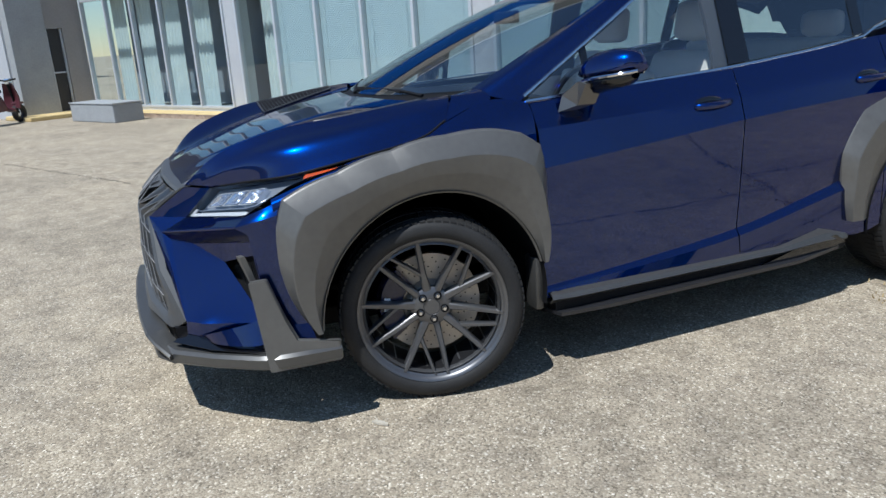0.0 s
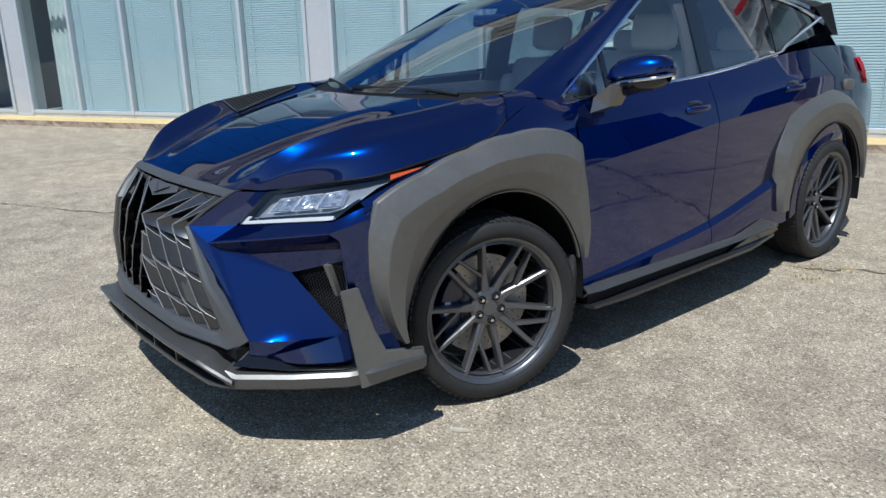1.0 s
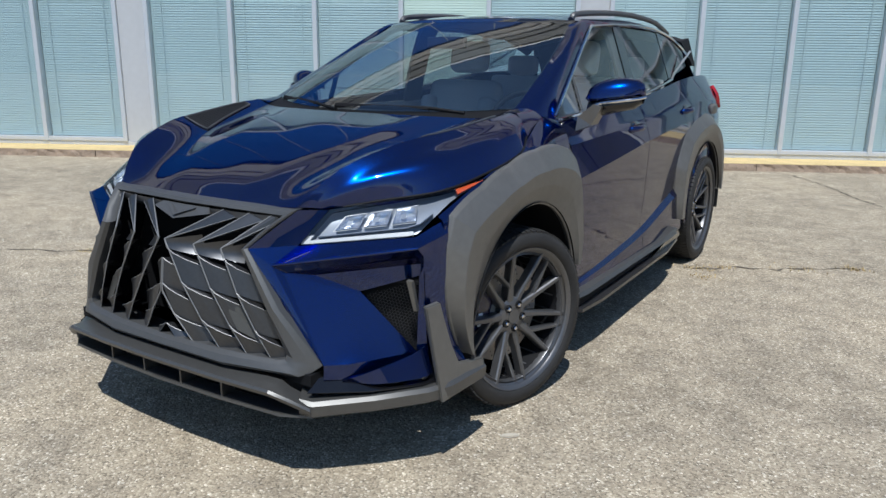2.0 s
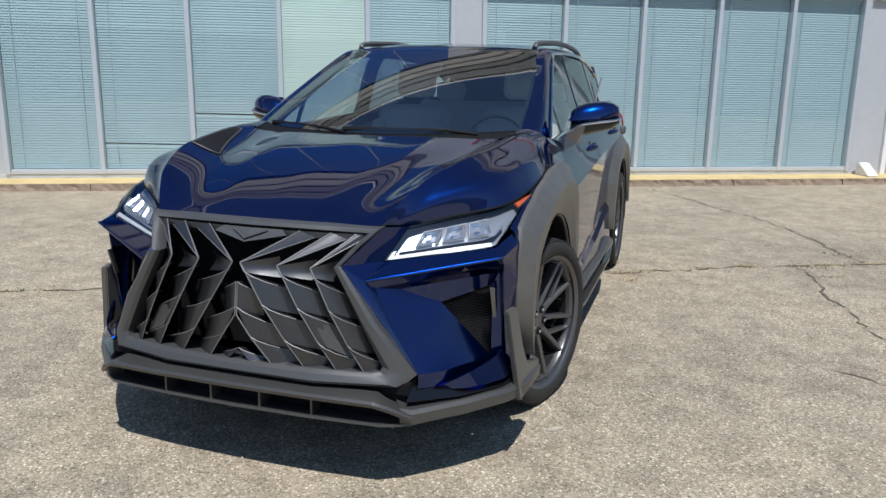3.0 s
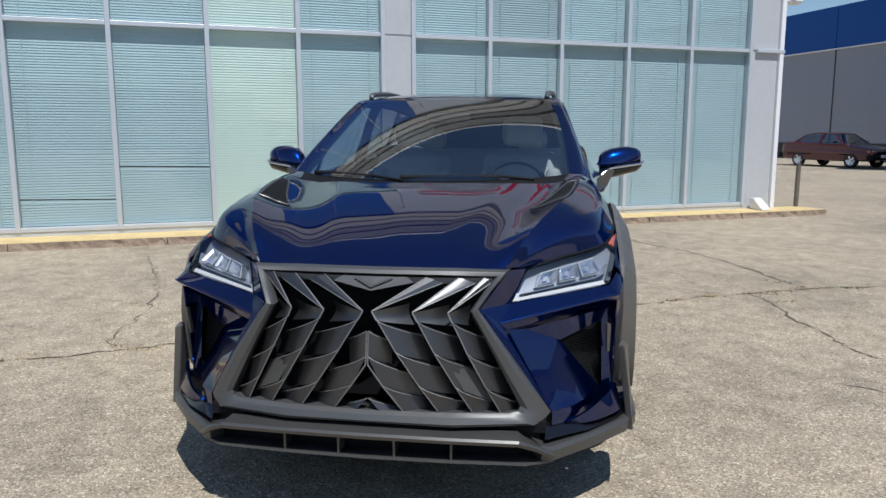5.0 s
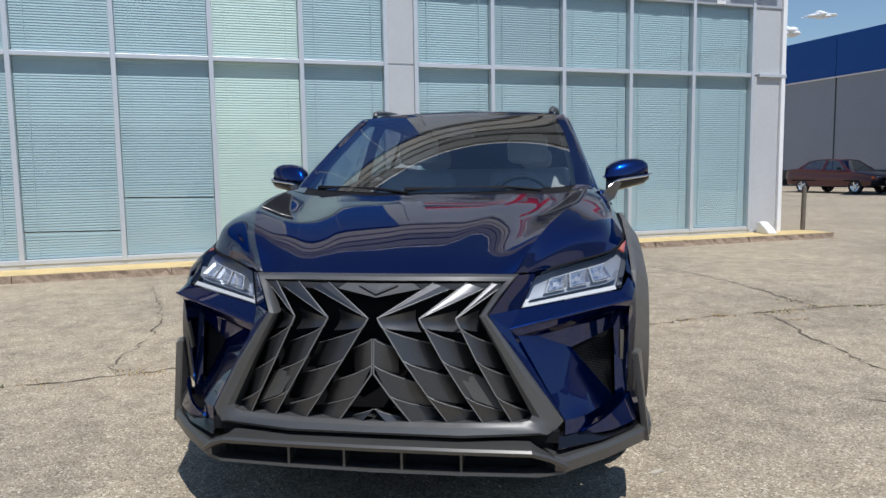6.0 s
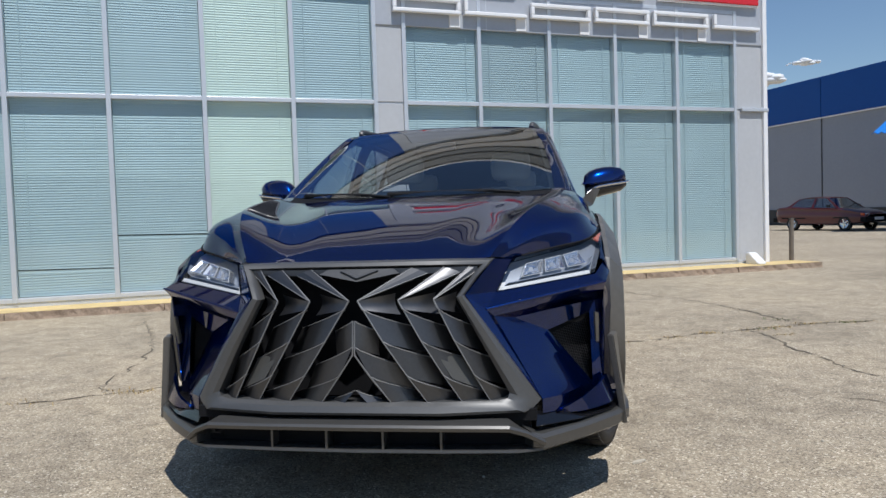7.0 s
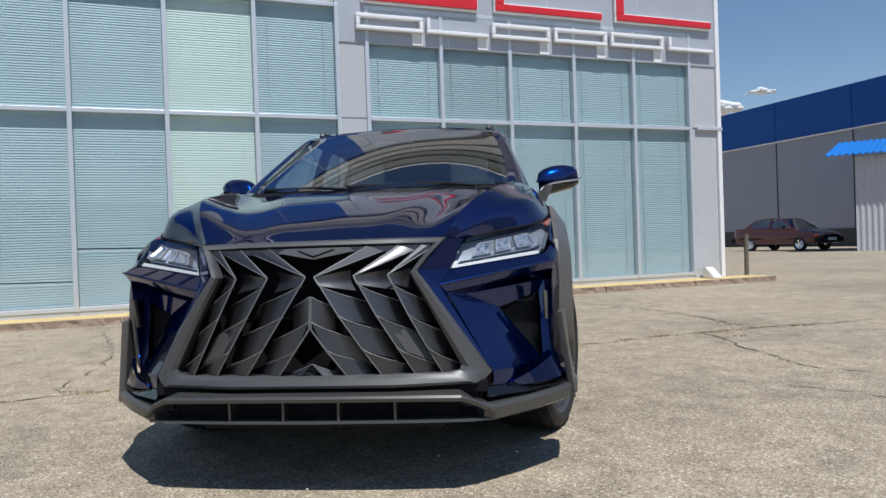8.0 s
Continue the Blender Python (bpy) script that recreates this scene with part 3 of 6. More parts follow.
def symmetric(name, rows, material, label="", nu=5, nv=5, thick=0.004, out=(0, 0, 1), smooth=30, du="s", dv="s"):
    """A panel across the car's middle from the net of its left half."""
    half = surface(rows, nu, nv, du, dv)
    full = [[V(-p.x, p.y, p.z) for p in r[:0:-1]] + r for r in half]
    bm = bmesh.new()
    grid(bm, full)
    mean = sum((f.normal for f in bm.faces if not f.normal_update()), Vector())
    if mean.dot(Vector(out)) < 0:
        bmesh.ops.reverse_faces(bm, faces=bm.faces)
    ob = part(name, bm, material, car, label, smooth, recalc=False)
    return thicken(ob, thick) if thick else ob


# bonnet: flat middle, a hollow beside it, a tall ridge, then a shoulder falling to the lamp and the wing
HOOD = [
    [(0, -0.885, 0.915), (0.17, -0.882, 0.915), (0.36, -0.872, 0.914), (0.462, -0.857, 0.918), (0.485, -0.825, 0.916), (0.51, -0.795, 0.912), (0.53, -0.767, 0.905)],
    [(0, -0.74, 0.985), (0.215, -0.738, 0.984), (0.40, -0.73, 0.980), (0.548, -0.715, 1.040), (0.588, -0.695, 1.016), (0.635, -0.68, 0.992), (0.664, -0.656, 0.934)],
    [(0, -0.50, 1.068), (0.285, -0.50, 1.064), (0.47, -0.495, 1.052), (0.635, -0.49, 1.114), (0.69, -0.495, 1.088), (0.770, -0.515, 1.048), (0.815, -0.515, 0.962)],
    [(0, -0.25, 1.128), (0.335, -0.25, 1.123), (0.54, -0.25, 1.094), (0.700, -0.27, 1.142), (0.745, -0.27, 1.120), (0.815, -0.28, 1.084), (0.870, -0.305, 1.000)],
    [(0, -0.09, 1.156), (0.37, -0.06, 1.152), (0.58, -0.02, 1.136), (0.732, 0.0, 1.174), (0.77, 0.0, 1.158), (0.825, 0.0, 1.124), (0.872, -0.03, 1.046)],
    [(0, -0.035, 1.166), (0.39, 0.02, 1.164), (0.60, 0.12, 1.160), (0.730, 0.16, 1.186), (0.765, 0.15, 1.175), (0.80, 0.13, 1.152), (0.835, 0.10, 1.10)],
]


def hood_row(r, k):
    """Sharp folds at the edge of the flat middle and at the ridge, smooth between them."""
    return spline(r[:2], k)[:-1] + spline(r[1:4], k)[:-1] + spline(r[3:], k)


symmetric("bonnet", HOOD, M["blue"], "blue metallic bonnet with two ridges", nu=6, nv=7, du=hood_row, smooth=16)


def wing(bm):
    net(bm, [
        [(0.862, -0.60, 0.893), (0.872, -0.42, 0.955), (0.876, -0.25, 1.006), (0.876, -0.03, 1.042), (0.842, 0.10, 1.094), (0.806, 0.30, 1.158), (0.804, 0.478, 1.138)],
        [(0.886, -0.60, 0.870), (0.896, -0.42, 0.925), (0.898, -0.22, 0.962), (0.898, 0.0, 1.0), (0.888, 0.14, 1.035), (0.866, 0.32, 1.055), (0.858, 0.478, 1.06)],
        [(0.890, -0.60, 0.80), (0.900, -0.42, 0.85), (0.908, -0.22, 0.88), (0.912, 0.0, 0.89), (0.912, 0.14, 0.90), (0.908, 0.30, 0.88), (0.903, 0.478, 0.80)],
    ], 5, 4)


both("front_wing", wing, M["blue"], car, thick=0.004, out=(1, 0, 0))
both("cowl_side", lambda bm: net(bm, [
    [(0.838, 0.105, 1.098), (0.768, 0.158, 1.174), (0.735, 0.168, 1.185), (0.66, 0.16, 1.172)],
    [(0.815, 0.21, 1.135), (0.772, 0.24, 1.176), (0.738, 0.24, 1.190), (0.672, 0.225, 1.184)],
    [(0.806, 0.31, 1.155), (0.785, 0.32, 1.172), (0.740, 0.312, 1.196), (0.684, 0.288, 1.198)]], 3, 3), M["blue"], car, thick=0.004, out=(1, 0, 1))
both("cowl_support", lambda bm: net(bm, [
    [(0.850, 0.085, 1.070), (0.76, 0.130, 1.160), (0.66, 0.13, 1.155)],
    [(0.830, 0.22, 1.110), (0.77, 0.24, 1.160), (0.66, 0.225, 1.168)],
    [(0.818, 0.40, 1.120), (0.78, 0.38, 1.155), (0.69, 0.33, 1.185)]], 3, 3), M["blue"], car, thick=0.004, out=(1, 0, 1))
both("lower_wing", lambda bm: box(bm, 0.80, 0.893, 0.445, 0.484, 0.27, 0.50, bevel=0.008), M["lip"], car)

# sides: belt, shoulder, crease, hollow, lower wedge, sill
SIDE = {
    0.488: [(0.803, 1.132), (0.868, 1.03), (0.906, 0.875), (0.896, 0.58), (0.888, 0.366), (0.897, 0.354), (0.910, 0.325)],
    1.00: [(0.812, 1.165), (0.874, 1.05), (0.909, 0.92), (0.898, 0.62), (0.887, 0.405), (0.903, 0.380), (0.916, 0.325)],
    1.521: [(0.816, 1.193), (0.876, 1.07), (0.909, 0.968), (0.898, 0.66), (0.887, 0.462), (0.907, 0.428), (0.92, 0.33)],
    2.00: [(0.816, 1.238), (0.88, 1.1), (0.908, 1.0), (0.897, 0.72), (0.886, 0.562), (0.909, 0.522), (0.92, 0.34)],
    2.44: [(0.808, 1.282), (0.882, 1.13), (0.908, 1.02), (0.9, 0.8), (0.89, 0.675), (0.914, 0.62), (0.918, 0.35)],
    2.95: [(0.785, 1.3), (0.88, 1.13), (0.905, 1.0), (0.902, 0.85), (0.9, 0.8), (0.903, 0.75), (0.905, 0.7)],
    3.35: [(0.742, 1.285), (0.84, 1.12), (0.868, 0.99), (0.868, 0.8), (0.866, 0.62), (0.864, 0.52), (0.862, 0.42)],
    3.70: [(0.64, 1.225), (0.735, 1.1), (0.78, 0.97), (0.79, 0.78), (0.79, 0.6), (0.785, 0.5), (0.78, 0.4)],
}


def side_rows(ys):
    P = {y: [V(x, y, z) for x, z in SIDE[y]] for y in ys}
    return [[P[y][k] for y in ys] for k in range(7)]


def side_panel(y0, y1, ys):
    rows = surface(side_rows(ys), 8, 4, "s", "l")
    cols = [i for i in range(len(rows[0])) if y0 - 1e-4 <= rows[0][i].y <= y1 + 1e-4]
    return [[r[i] for i in cols] for r in rows]


YS = sorted(SIDE)
both("front_door", lambda bm: grid(bm, side_panel(0.488, 1.521, YS)), M["blue"], car, "blue front door", smooth=12, thick=0.004, out=(1, 0, 0))
both("rear_door", lambda bm: grid(bm, [[p + V(0, 0.006 if p.y < 1.53 else 0, 0) for p in r] for r in side_panel(1.521, 2.44, YS)]), M["blue"], car, "blue rear door", smooth=12, thick=0.004, out=(1, 0, 0))
both("quarter_panel", lambda bm: grid(bm, [[p + V(0, 0.006 if p.y < 2.45 else 0, 0) for p in r] for r in side_panel(2.44, 3.70, YS)]), M["blue"], car, smooth=12, thick=0.004, out=(1, 0, 0))

# roof, pillars, tail
ROOF = [
    [(0, 1.00, 1.612), (0.33, 1.035, 1.609), (0.53, 1.125, 1.602), (0.60, 1.165, 1.598)],
    [(0, 1.32, 1.643), (0.34, 1.34, 1.640), (0.55, 1.38, 1.622), (0.617, 1.40, 1.600)],
    [(0, 2.00, 1.670), (0.35, 2.00, 1.664), (0.57, 2.00, 1.634), (0.632, 2.00, 1.602)],
    [(0, 2.70, 1.642), (0.35, 2.70, 1.637), (0.555, 2.70, 1.600), (0.622, 2.70, 1.564)],
    [(0, 3.30, 1.575), (0.35, 3.28, 1.570), (0.53, 3.22, 1.540), (0.60, 3.15, 1.495)],
]
symmetric("roof", ROOF, M["blue"], "blue roof panel", nu=5, nv=6)
PILLAR = [
    [(0.688, 0.285, 1.198), (0.762, 0.300, 1.180), (0.806, 0.44, 1.137)],
    [(0.668, 0.50, 1.300), (0.742, 0.52, 1.286), (0.771, 0.56, 1.213)],
    [(0.645, 0.71, 1.397), (0.706, 0.735, 1.394), (0.728, 0.77, 1.332)],
    [(0.612, 0.92, 1.496), (0.662, 0.945, 1.503), (0.687, 0.97, 1.444)],
    [(0.576, 1.115, 1.586), (0.616, 1.15, 1.596), (0.641, 1.19, 1.568)],
    [(0.600, 1.40, 1.606), (0.628, 1.42, 1.601), (0.642, 1.45, 1.584)],
    [(0.61, 2.00, 1.612), (0.635, 2.00, 1.606), (0.648, 2.00, 1.590)],
    [(0.60, 2.60, 1.582), (0.627, 2.60, 1.576), (0.645, 2.60, 1.556)],
    [(0.60, 3.15, 1.495), (0.64, 3.15, 1.455), (0.66, 3.12, 1.42)]]
both("a_pillar", lambda bm: net(bm, PILLAR, 4, 5), M["blue"], car, "blue pillar and roof edge", thick=0.006, out=(1, 0, 1))
both("pillar_trim", lambda bm: net(bm, [[(x - 0.022, y + 0.012, z - 0.022) for x, y, z in r] for r in PILLAR[:8]], 4, 5), M["dash"], car, "dark inner pillar trim", thick=0.006, out=(-1, 0, -1))
symmetric("tailgate", [
    [(0, 3.30, 1.58), (0.35, 3.28, 1.575), (0.60, 3.15, 1.50)],
    [(0, 3.62, 1.25), (0.38, 3.58, 1.25), (0.66, 3.42, 1.24)],
    [(0, 3.80, 1.00), (0.40, 3.78, 1.00), (0.77, 3.66, 0.98)],
    [(0, 3.86, 0.60), (0.42, 3.84, 0.60), (0.79, 3.70, 0.60)],
    [(0, 3.84, 0.35), (0.42, 3.82, 0.35), (0.78, 3.69, 0.38)]], M["blue"], "", out=(0, 1, 0), smooth=40)

# window line
def gx_at(z):
    return 0.797 - (z - 1.14) * 0.365


def belt_z(y):
    return 1.139 + 0.05 * (y - 0.5) + 0.012 * max(0, y - 1.2) ** 2 * 2.6


def top_z(y):
    if y < 1.20:
        return 1.155 + (y - 0.46) * 0.565
    return 1.573 + 0.030 * math.sin(min(1, (y - 1.2) / 0.8) * math.pi / 2) - 0.16 * max(0, y - 2.15) ** 2 * 1.25


def side_glass(y0, y1, inset=0.0):
    n = 10
    rows = []
    for j in range(5):
        r = []
        for i in range(n + 1):
            y = y0 + (y1 - y0) * i / n
            zb, zt = belt_z(y) + 0.012, max(top_z(y) - 0.012, belt_z(y) + 0.013)
            z = zb + (zt - zb) * j / 4
            r.append(V(gx_at(z) - inset - 0.03 * max(0, (y - 2.2)) ** 1.5, y, z))
        rows.append(r)
    return rows


both("front_window", lambda bm: grid(bm, side_glass(0.80, 1.545)), M["sideglass"], car, "clear side window", out=(1, 0, 0))
both("corner_window", lambda bm: grid(bm, side_glass(0.49, 0.775)), M["sideglass"], car, out=(1, 0, 0))
both("rear_window", lambda bm: grid(bm, side_glass(1.66, 2.36)), M["privacy"], car, "dark privacy glass", out=(1, 0, 0))
both("quarter_window", lambda bm: grid(bm, side_glass(2.42, 2.92)), M["privacy"], car, "dark privacy glass", out=(1, 0, 0))
both("b_pillar", lambda bm: grid(bm, [[p + V(0.004, 0, 0) for p in r] for r in side_glass(1.54, 1.665)]), M["gloss_black"], car, "gloss black pillar", thick=0.01, out=(1, 0, 0))
both("mirror_pillar", lambda bm: grid(bm, [[p + V(0.003, 0, 0) for p in r] for r in side_glass(0.772, 0.803)]), M["gloss_black"], car, thick=0.01, out=(1, 0, 0))
both("c_pillar_strip", lambda bm: grid(bm, [[p + V(0.003, 0, 0) for p in r] for r in side_glass(2.355, 2.425)]), M["gloss_black"], car, thick=0.01, out=(1, 0, 0))


def trim_line(fz, y0, y1, n=22, dx=0.006):
    return [V(gx_at(fz(y)) + dx - 0.03 * max(0, (y - 2.2)) ** 1.5, y, fz(y)) for y in [y0 + (y1 - y0) * i / n for i in range(n + 1)]]


both("window_trim", lambda bm: tube(bm, trim_line(belt_z, 0.465, 2.42), 0.009, 6), M["chrome"], car, "bright lower window trim")
both("window_trim_top", lambda bm: tube(bm, trim_line(lambda y: top_z(y), 0.465, 2.95, 40), 0.008, 6), M["chrome"], car, "bright upper window trim")
both("window_trim_rear", lambda bm: tube(bm, [V(gx_at(belt_z(2.42)), 2.42, belt_z(2.42)), V(0.735, 2.50, belt_z(2.42) + 0.035), V(0.71, 2.95, top_z(2.95) - 0.01)], 0.008, 6), M["chrome"], car)

# windscreen and its black surround
# each row: half width, middle (y, z), bow in y and in z (squared and fourth power)
WIND = [(0.689, 0.02, 1.172, 0.400, 0.33, 0.050, 0.0), (0.648, 0.50, 1.417, 0.420, 0.13, -0.055, 0.0), (0.578, 0.96, 1.596, 0.45, 0.0, -0.035, 0.0)]


def screen_point(u, v):
    """A point of the windscreen: u from the middle to the side, v from the cowl to the roof."""
    k = ((1 - v) * (1 - 2 * v), 4 * v * (1 - v), v * (2 * v - 1))
    q = V(0, 0, 0)
    for f, (hw, y, z, ya, yb, za, zb) in zip(k, WIND):
        x2 = (hw * u) ** 2
        q += f * V(hw * u, y + ya * x2 + yb * x2 * x2, z + za * x2 + zb * x2 * x2)
    return q


symmetric("windscreen", [[screen_point(i / 18, j / 16) for i in range(19)] for j in range(17)], M["screen"], "large raked windscreen", nu=1, nv=1, thick=0, out=(0, -1, 1), smooth=60, du="l", dv="l")
symmetric("windscreen_header", [[(p.x, p.y - 0.012, p.z - 0.004) for p in (screen_point(u, 1) for u in (0, 0.35, 0.7, 1))],
                                [(0, 1.003, 1.611), (0.32, 1.035, 1.608), (0.51, 1.112, 1.601), (0.582, 1.150, 1.597)]], M["gloss_black"], "black windscreen edge", out=(0, -1, 1), nv=2, thick=0.003)
symmetric("cowl", [[(0, -0.03, 1.150), (0.39, 0.025, 1.150), (0.60, 0.125, 1.150), (0.70, 0.17, 1.165)],
                   [(p.x, p.y + 0.004, p.z - 0.006) for p in (screen_point(u, 0.01) for u in (0, 0.4, 0.75, 0.99))]], M["black"], "black cowl below the windscreen", nv=2)


def wiper(bm, pts):
    tube(bm, pts, 0.008, 6)
    a, b = V(*pts[-1]), V(*pts[-2])
    tube(bm, [a + V(0, 0, -0.006), b + V(0, 0, -0.006)], 0.011, 6)


for pts in ([(0.52, 0.135, 1.176), (0.36, 0.10, 1.192), (-0.12, 0.045, 1.190)], [(-0.10, 0.02, 1.172), (-0.26, 0.075, 1.190), (-0.60, 0.215, 1.202)]):
    bm = bmesh.new()
    wiper(bm, pts)
    part("wiper", bm, M["black"], car, "black wiper arm and blade", smooth=40)

# roof rails, spoiler, tail lamps, shark fin
both("roof_rail", lambda bm: tube(bm, spline([(0.545, 1.17, 1.606), (0.552, 1.27, 1.640), (0.57, 1.9, 1.668), (0.57, 2.5, 1.648), (0.555, 2.88, 1.585)], 5), 0.016, 8), M["gun"], car, "dark roof rail")
symmetric("spoiler", [[(0, 3.22, 1.588), (0.35, 3.20, 1.582), (0.60, 3.10, 1.535)], [(0, 3.50, 1.60), (0.35, 3.47, 1.595), (0.58, 3.36, 1.55)]], M["black"], "black roof spoiler", thick=0.03, nv=2)
both("spoiler_side", lambda bm: plate(bm, [V(0.60, 3.10, 1.535), V(0.59, 3.34, 1.565), V(0.65, 3.36, 1.36), V(0.66, 3.26, 1.36)], (-0.03, 0, 0)), M["black"], car)
both("tail_lamp", lambda bm: net(bm, [[(0.800, 3.36, 1.225), (0.735, 3.52, 1.215), (0.62, 3.64, 1.21)], [(0.852, 3.33, 1.16), (0.775, 3.56, 1.13), (0.66, 3.70, 1.12)], [(0.870, 3.36, 1.06), (0.800, 3.58, 1.06), (0.68, 3.72, 1.06)]], 3, 3), M["tail"], car, "red tail lamp", thick=0.02, out=(1, 1, 0))

# ---- front end of the car ----
NOSE = {"A": (0.478, -0.860, 0.912), "B": (0.535, -0.772, 0.905), "C": (0.388, -1.005, 0.798), "D": (0.484, -0.872, 0.795), "E": (0.455, -0.968, 0.742),
        "F": (0.838, -0.697, 0.838), "G": (0.874, -0.738, 0.812), "H": (0.640, -0.938, 0.425), "J": (0.660, -0.768, 0.640), "P": (0.705, -0.880, 0.425),
        "Q": (0.822, -0.665, 0.425), "R": (0.815, -0.640, 0.690), "E2": (0.545, -0.862, 0.700), "G2": (0.835, -0.632, 0.735), "K": (0.480, -0.940, 0.716), "L": (0.868, -0.694, 0.778)}


def n(*keys):
    return [NOSE[k] for k in keys]


def bumper_build(bm):
    quad(bm, n("A", "B", "D", "C"))
    quad(bm, n("C", "D", "E", "C"), 2)
    quad(bm, [NOSE["C"], NOSE["E"], NOSE["H"], (0.505, -0.972, 0.61)], 4)
    quad(bm, n("D", "F", "G", "E"), 6)
    quad(bm, [NOSE["F"], (0.880, -0.575, 0.885), (0.897, -0.590, 0.840), NOSE["G"]])
    quad(bm, n("E", "G", "L", "K"), 6)
    quad(bm, n("K", "L", "G2", "E2"), 6)
    quad(bm, n("K", "E2", "J", "H"), 5)
    quad(bm, n("E", "K", "H", "H"), 4)
    quad(bm, [NOSE["E2"], NOSE["G2"], NOSE["R"], NOSE["J"]], 5)
    quad(bm, n("J", "Q", "P", "H"), 5)
    quad(bm, [NOSE["G"], (0.897, -0.590, 0.840), (0.900, -0.600, 0.70), NOSE["L"]])
    quad(bm, [NOSE["L"], (0.900, -0.600, 0.70), (0.900, -0.52, 0.42), (0.862, -0.655, 0.42)], 5)
    quad(bm, [NOSE["G2"], NOSE["L"], (0.862, -0.655, 0.42), (0.862, -0.655, 0.42)], 4)
    quad(bm, [NOSE["R"], NOSE["G2"], (0.862, -0.655, 0.42), NOSE["Q"]], 4)
    net(bm, [[NOSE["H"], NOSE["P"], NOSE["Q"], (0.862, -0.655, 0.42), (0.900, -0.52, 0.42)],
             [(0.640, -0.940, 0.375), (0.708, -0.878, 0.372), (0.830, -0.672, 0.372), (0.868, -0.645, 0.37), (0.928, -0.50, 0.35)]], 3, 2, "l", "l")
    bmesh.ops.remove_doubles(bm, verts=bm.verts, dist=0.0005)


bumper = both("front_bumper", bumper_build, M["blue"], car, "blue angular bumper corner", smooth=18, thick=0.004, out=(0.5, -1, 0))

both("bumper_crease", lambda bm: tube(bm, [V(*NOSE["E"]).lerp(V(*NOSE["G"]), i / 8) + V(0, 0.003, 0.001) for i in range(9)], [0.0045] + [0.0065] * 7 + [0.0045], 10), M["blue"], bumper, smooth=80)

both("lip_top", lambda bm: net(bm, [
    [(0.620, -0.935, 0.382), (0.700, -0.870, 0.380), (0.830, -0.660, 0.380), (0.868, -0.640, 0.378), (0.926, -0.48, 0.36)],
    [(0.618, -0.998, 0.345), (0.770, -0.868, 0.340), (0.885, -0.728, 0.340), (0.920, -0.65, 0.34), (0.932, -0.48, 0.342)]], 3, 3, "l", "s"), M["gloss_black"], car, "dark top of the splitter", thick=0.004, out=(0, -1, 1))
both("bumper_flick", lambda bm: net(bm, [
    [(0.690, -0.905, 0.372), (0.770, -0.850, 0.405), (0.845, -0.745, 0.440), (0.872, -0.690, 0.462)],
    [(0.700, -0.885, 0.362), (0.790, -0.840, 0.362), (0.880, -0.735, 0.365), (0.900, -0.680, 0.372)]], 4, 2, "s", "l"), M["blue"], car, "small blue flick above the lip", thick=0.01, out=(0.5, -1, 0.3))

# side air intake: honeycomb mesh in front of a dark box
def honeycomb(bm, o, u, v, inside, cell=0.0066, t=0.0009):
    """Hexagonal wire mesh in the plane of u and v, kept where inside(a, b) holds."""
    o, u, v = V(*o), V(*u), V(*v)
    w = u.cross(v).normalized() * 0.004
    for i in range(-4, 44):
        for j in range(-4, 52):
            a, b = i * cell * 1.5, (j + 0.5 * (i % 2)) * cell * 1.732
            if not inside(a, b):
                continue
            ring = [(a + cell * math.cos(k * math.pi / 3), b + cell * math.sin(k * math.pi / 3)) for k in range(6)]
            for k in range(3):
                p, q = ring[k], ring[k + 1]
                P, Q = o + u * p[0] + v * p[1], o + u * q[0] + v * q[1]
                d = (Q - P).normalized().cross(w.normalized()) * t
                f = [bm.verts.new(x) for x in (P - d, Q - d, Q + d, P + d)]
                bm.faces.new(f)
                g = [bm.verts.new(x + w) for x in (P + d, Q + d)]
                bm.faces.new((f[3], f[2], g[1], g[0]))


def vent_mesh(bm):
    J, R, Q = V(*NOSE["J"]), V(*NOSE["R"]), V(*NOSE["Q"])
    back = V(-0.012, 0.022, 0)
    u = (R - J).normalized()
    nrm = (R - J).cross(Q - J).normalized()
    v = nrm.cross(u)
    if v.z > 0:
        v = -v
    L = (R - J).length
    qa, qb = (Q - J).dot(u), (Q - J).dot(v)

    def inside(a, b):
        if b < 0.018 or b > qb:
            return False
        f = b / qb
        return qa * f - 0.006 <= a <= L + (qa - L) * f + 0.004

    honeycomb(bm, J + back, u, v, inside)


both("intake_mesh", vent_mesh, M["mesh"], car, "dark honeycomb mesh", smooth=0)
both("intake_box", lambda bm: plate(bm, [V(*NOSE["J"]) + V(-0.02, 0.06, 0.03), V(*NOSE["R"]) + V(0.0, 0.06, 0.03), V(*NOSE["Q"]) + V(0.01, 0.05, -0.03), V(0.66, -0.80, 0.42)], (-0.01, 0.02, 0)), M["black"], car)
both("intake_blade", lambda bm: plate(bm, [V(0.832, -0.742, 0.70), V(0.846, -0.732, 0.695), V(0.846, -0.700, 0.585), V(0.836, -0.705, 0.585)], (-0.004, 0.02, 0)), M["kit"], car)

# upright fin at the corner of the bumper
both("bumper_fin", lambda bm: (plate(bm, [V(0.897, -0.722, 0.612), V(0.915, -0.662, 0.618), V(0.930, -0.614, 0.46), V(0.944, -0.582, 0.372), V(0.955, -0.425, 0.350), V(0.958, -0.425, 0.272), V(0.945, -0.690, 0.272)], (-0.022, 0.012, 0)),
                               bmesh.ops.bevel(bm, geom=list(bm.edges), offset=0.004, segments=2, affect="EDGES")), M["kit"], car, "satin bronze-grey fin", smooth=30)

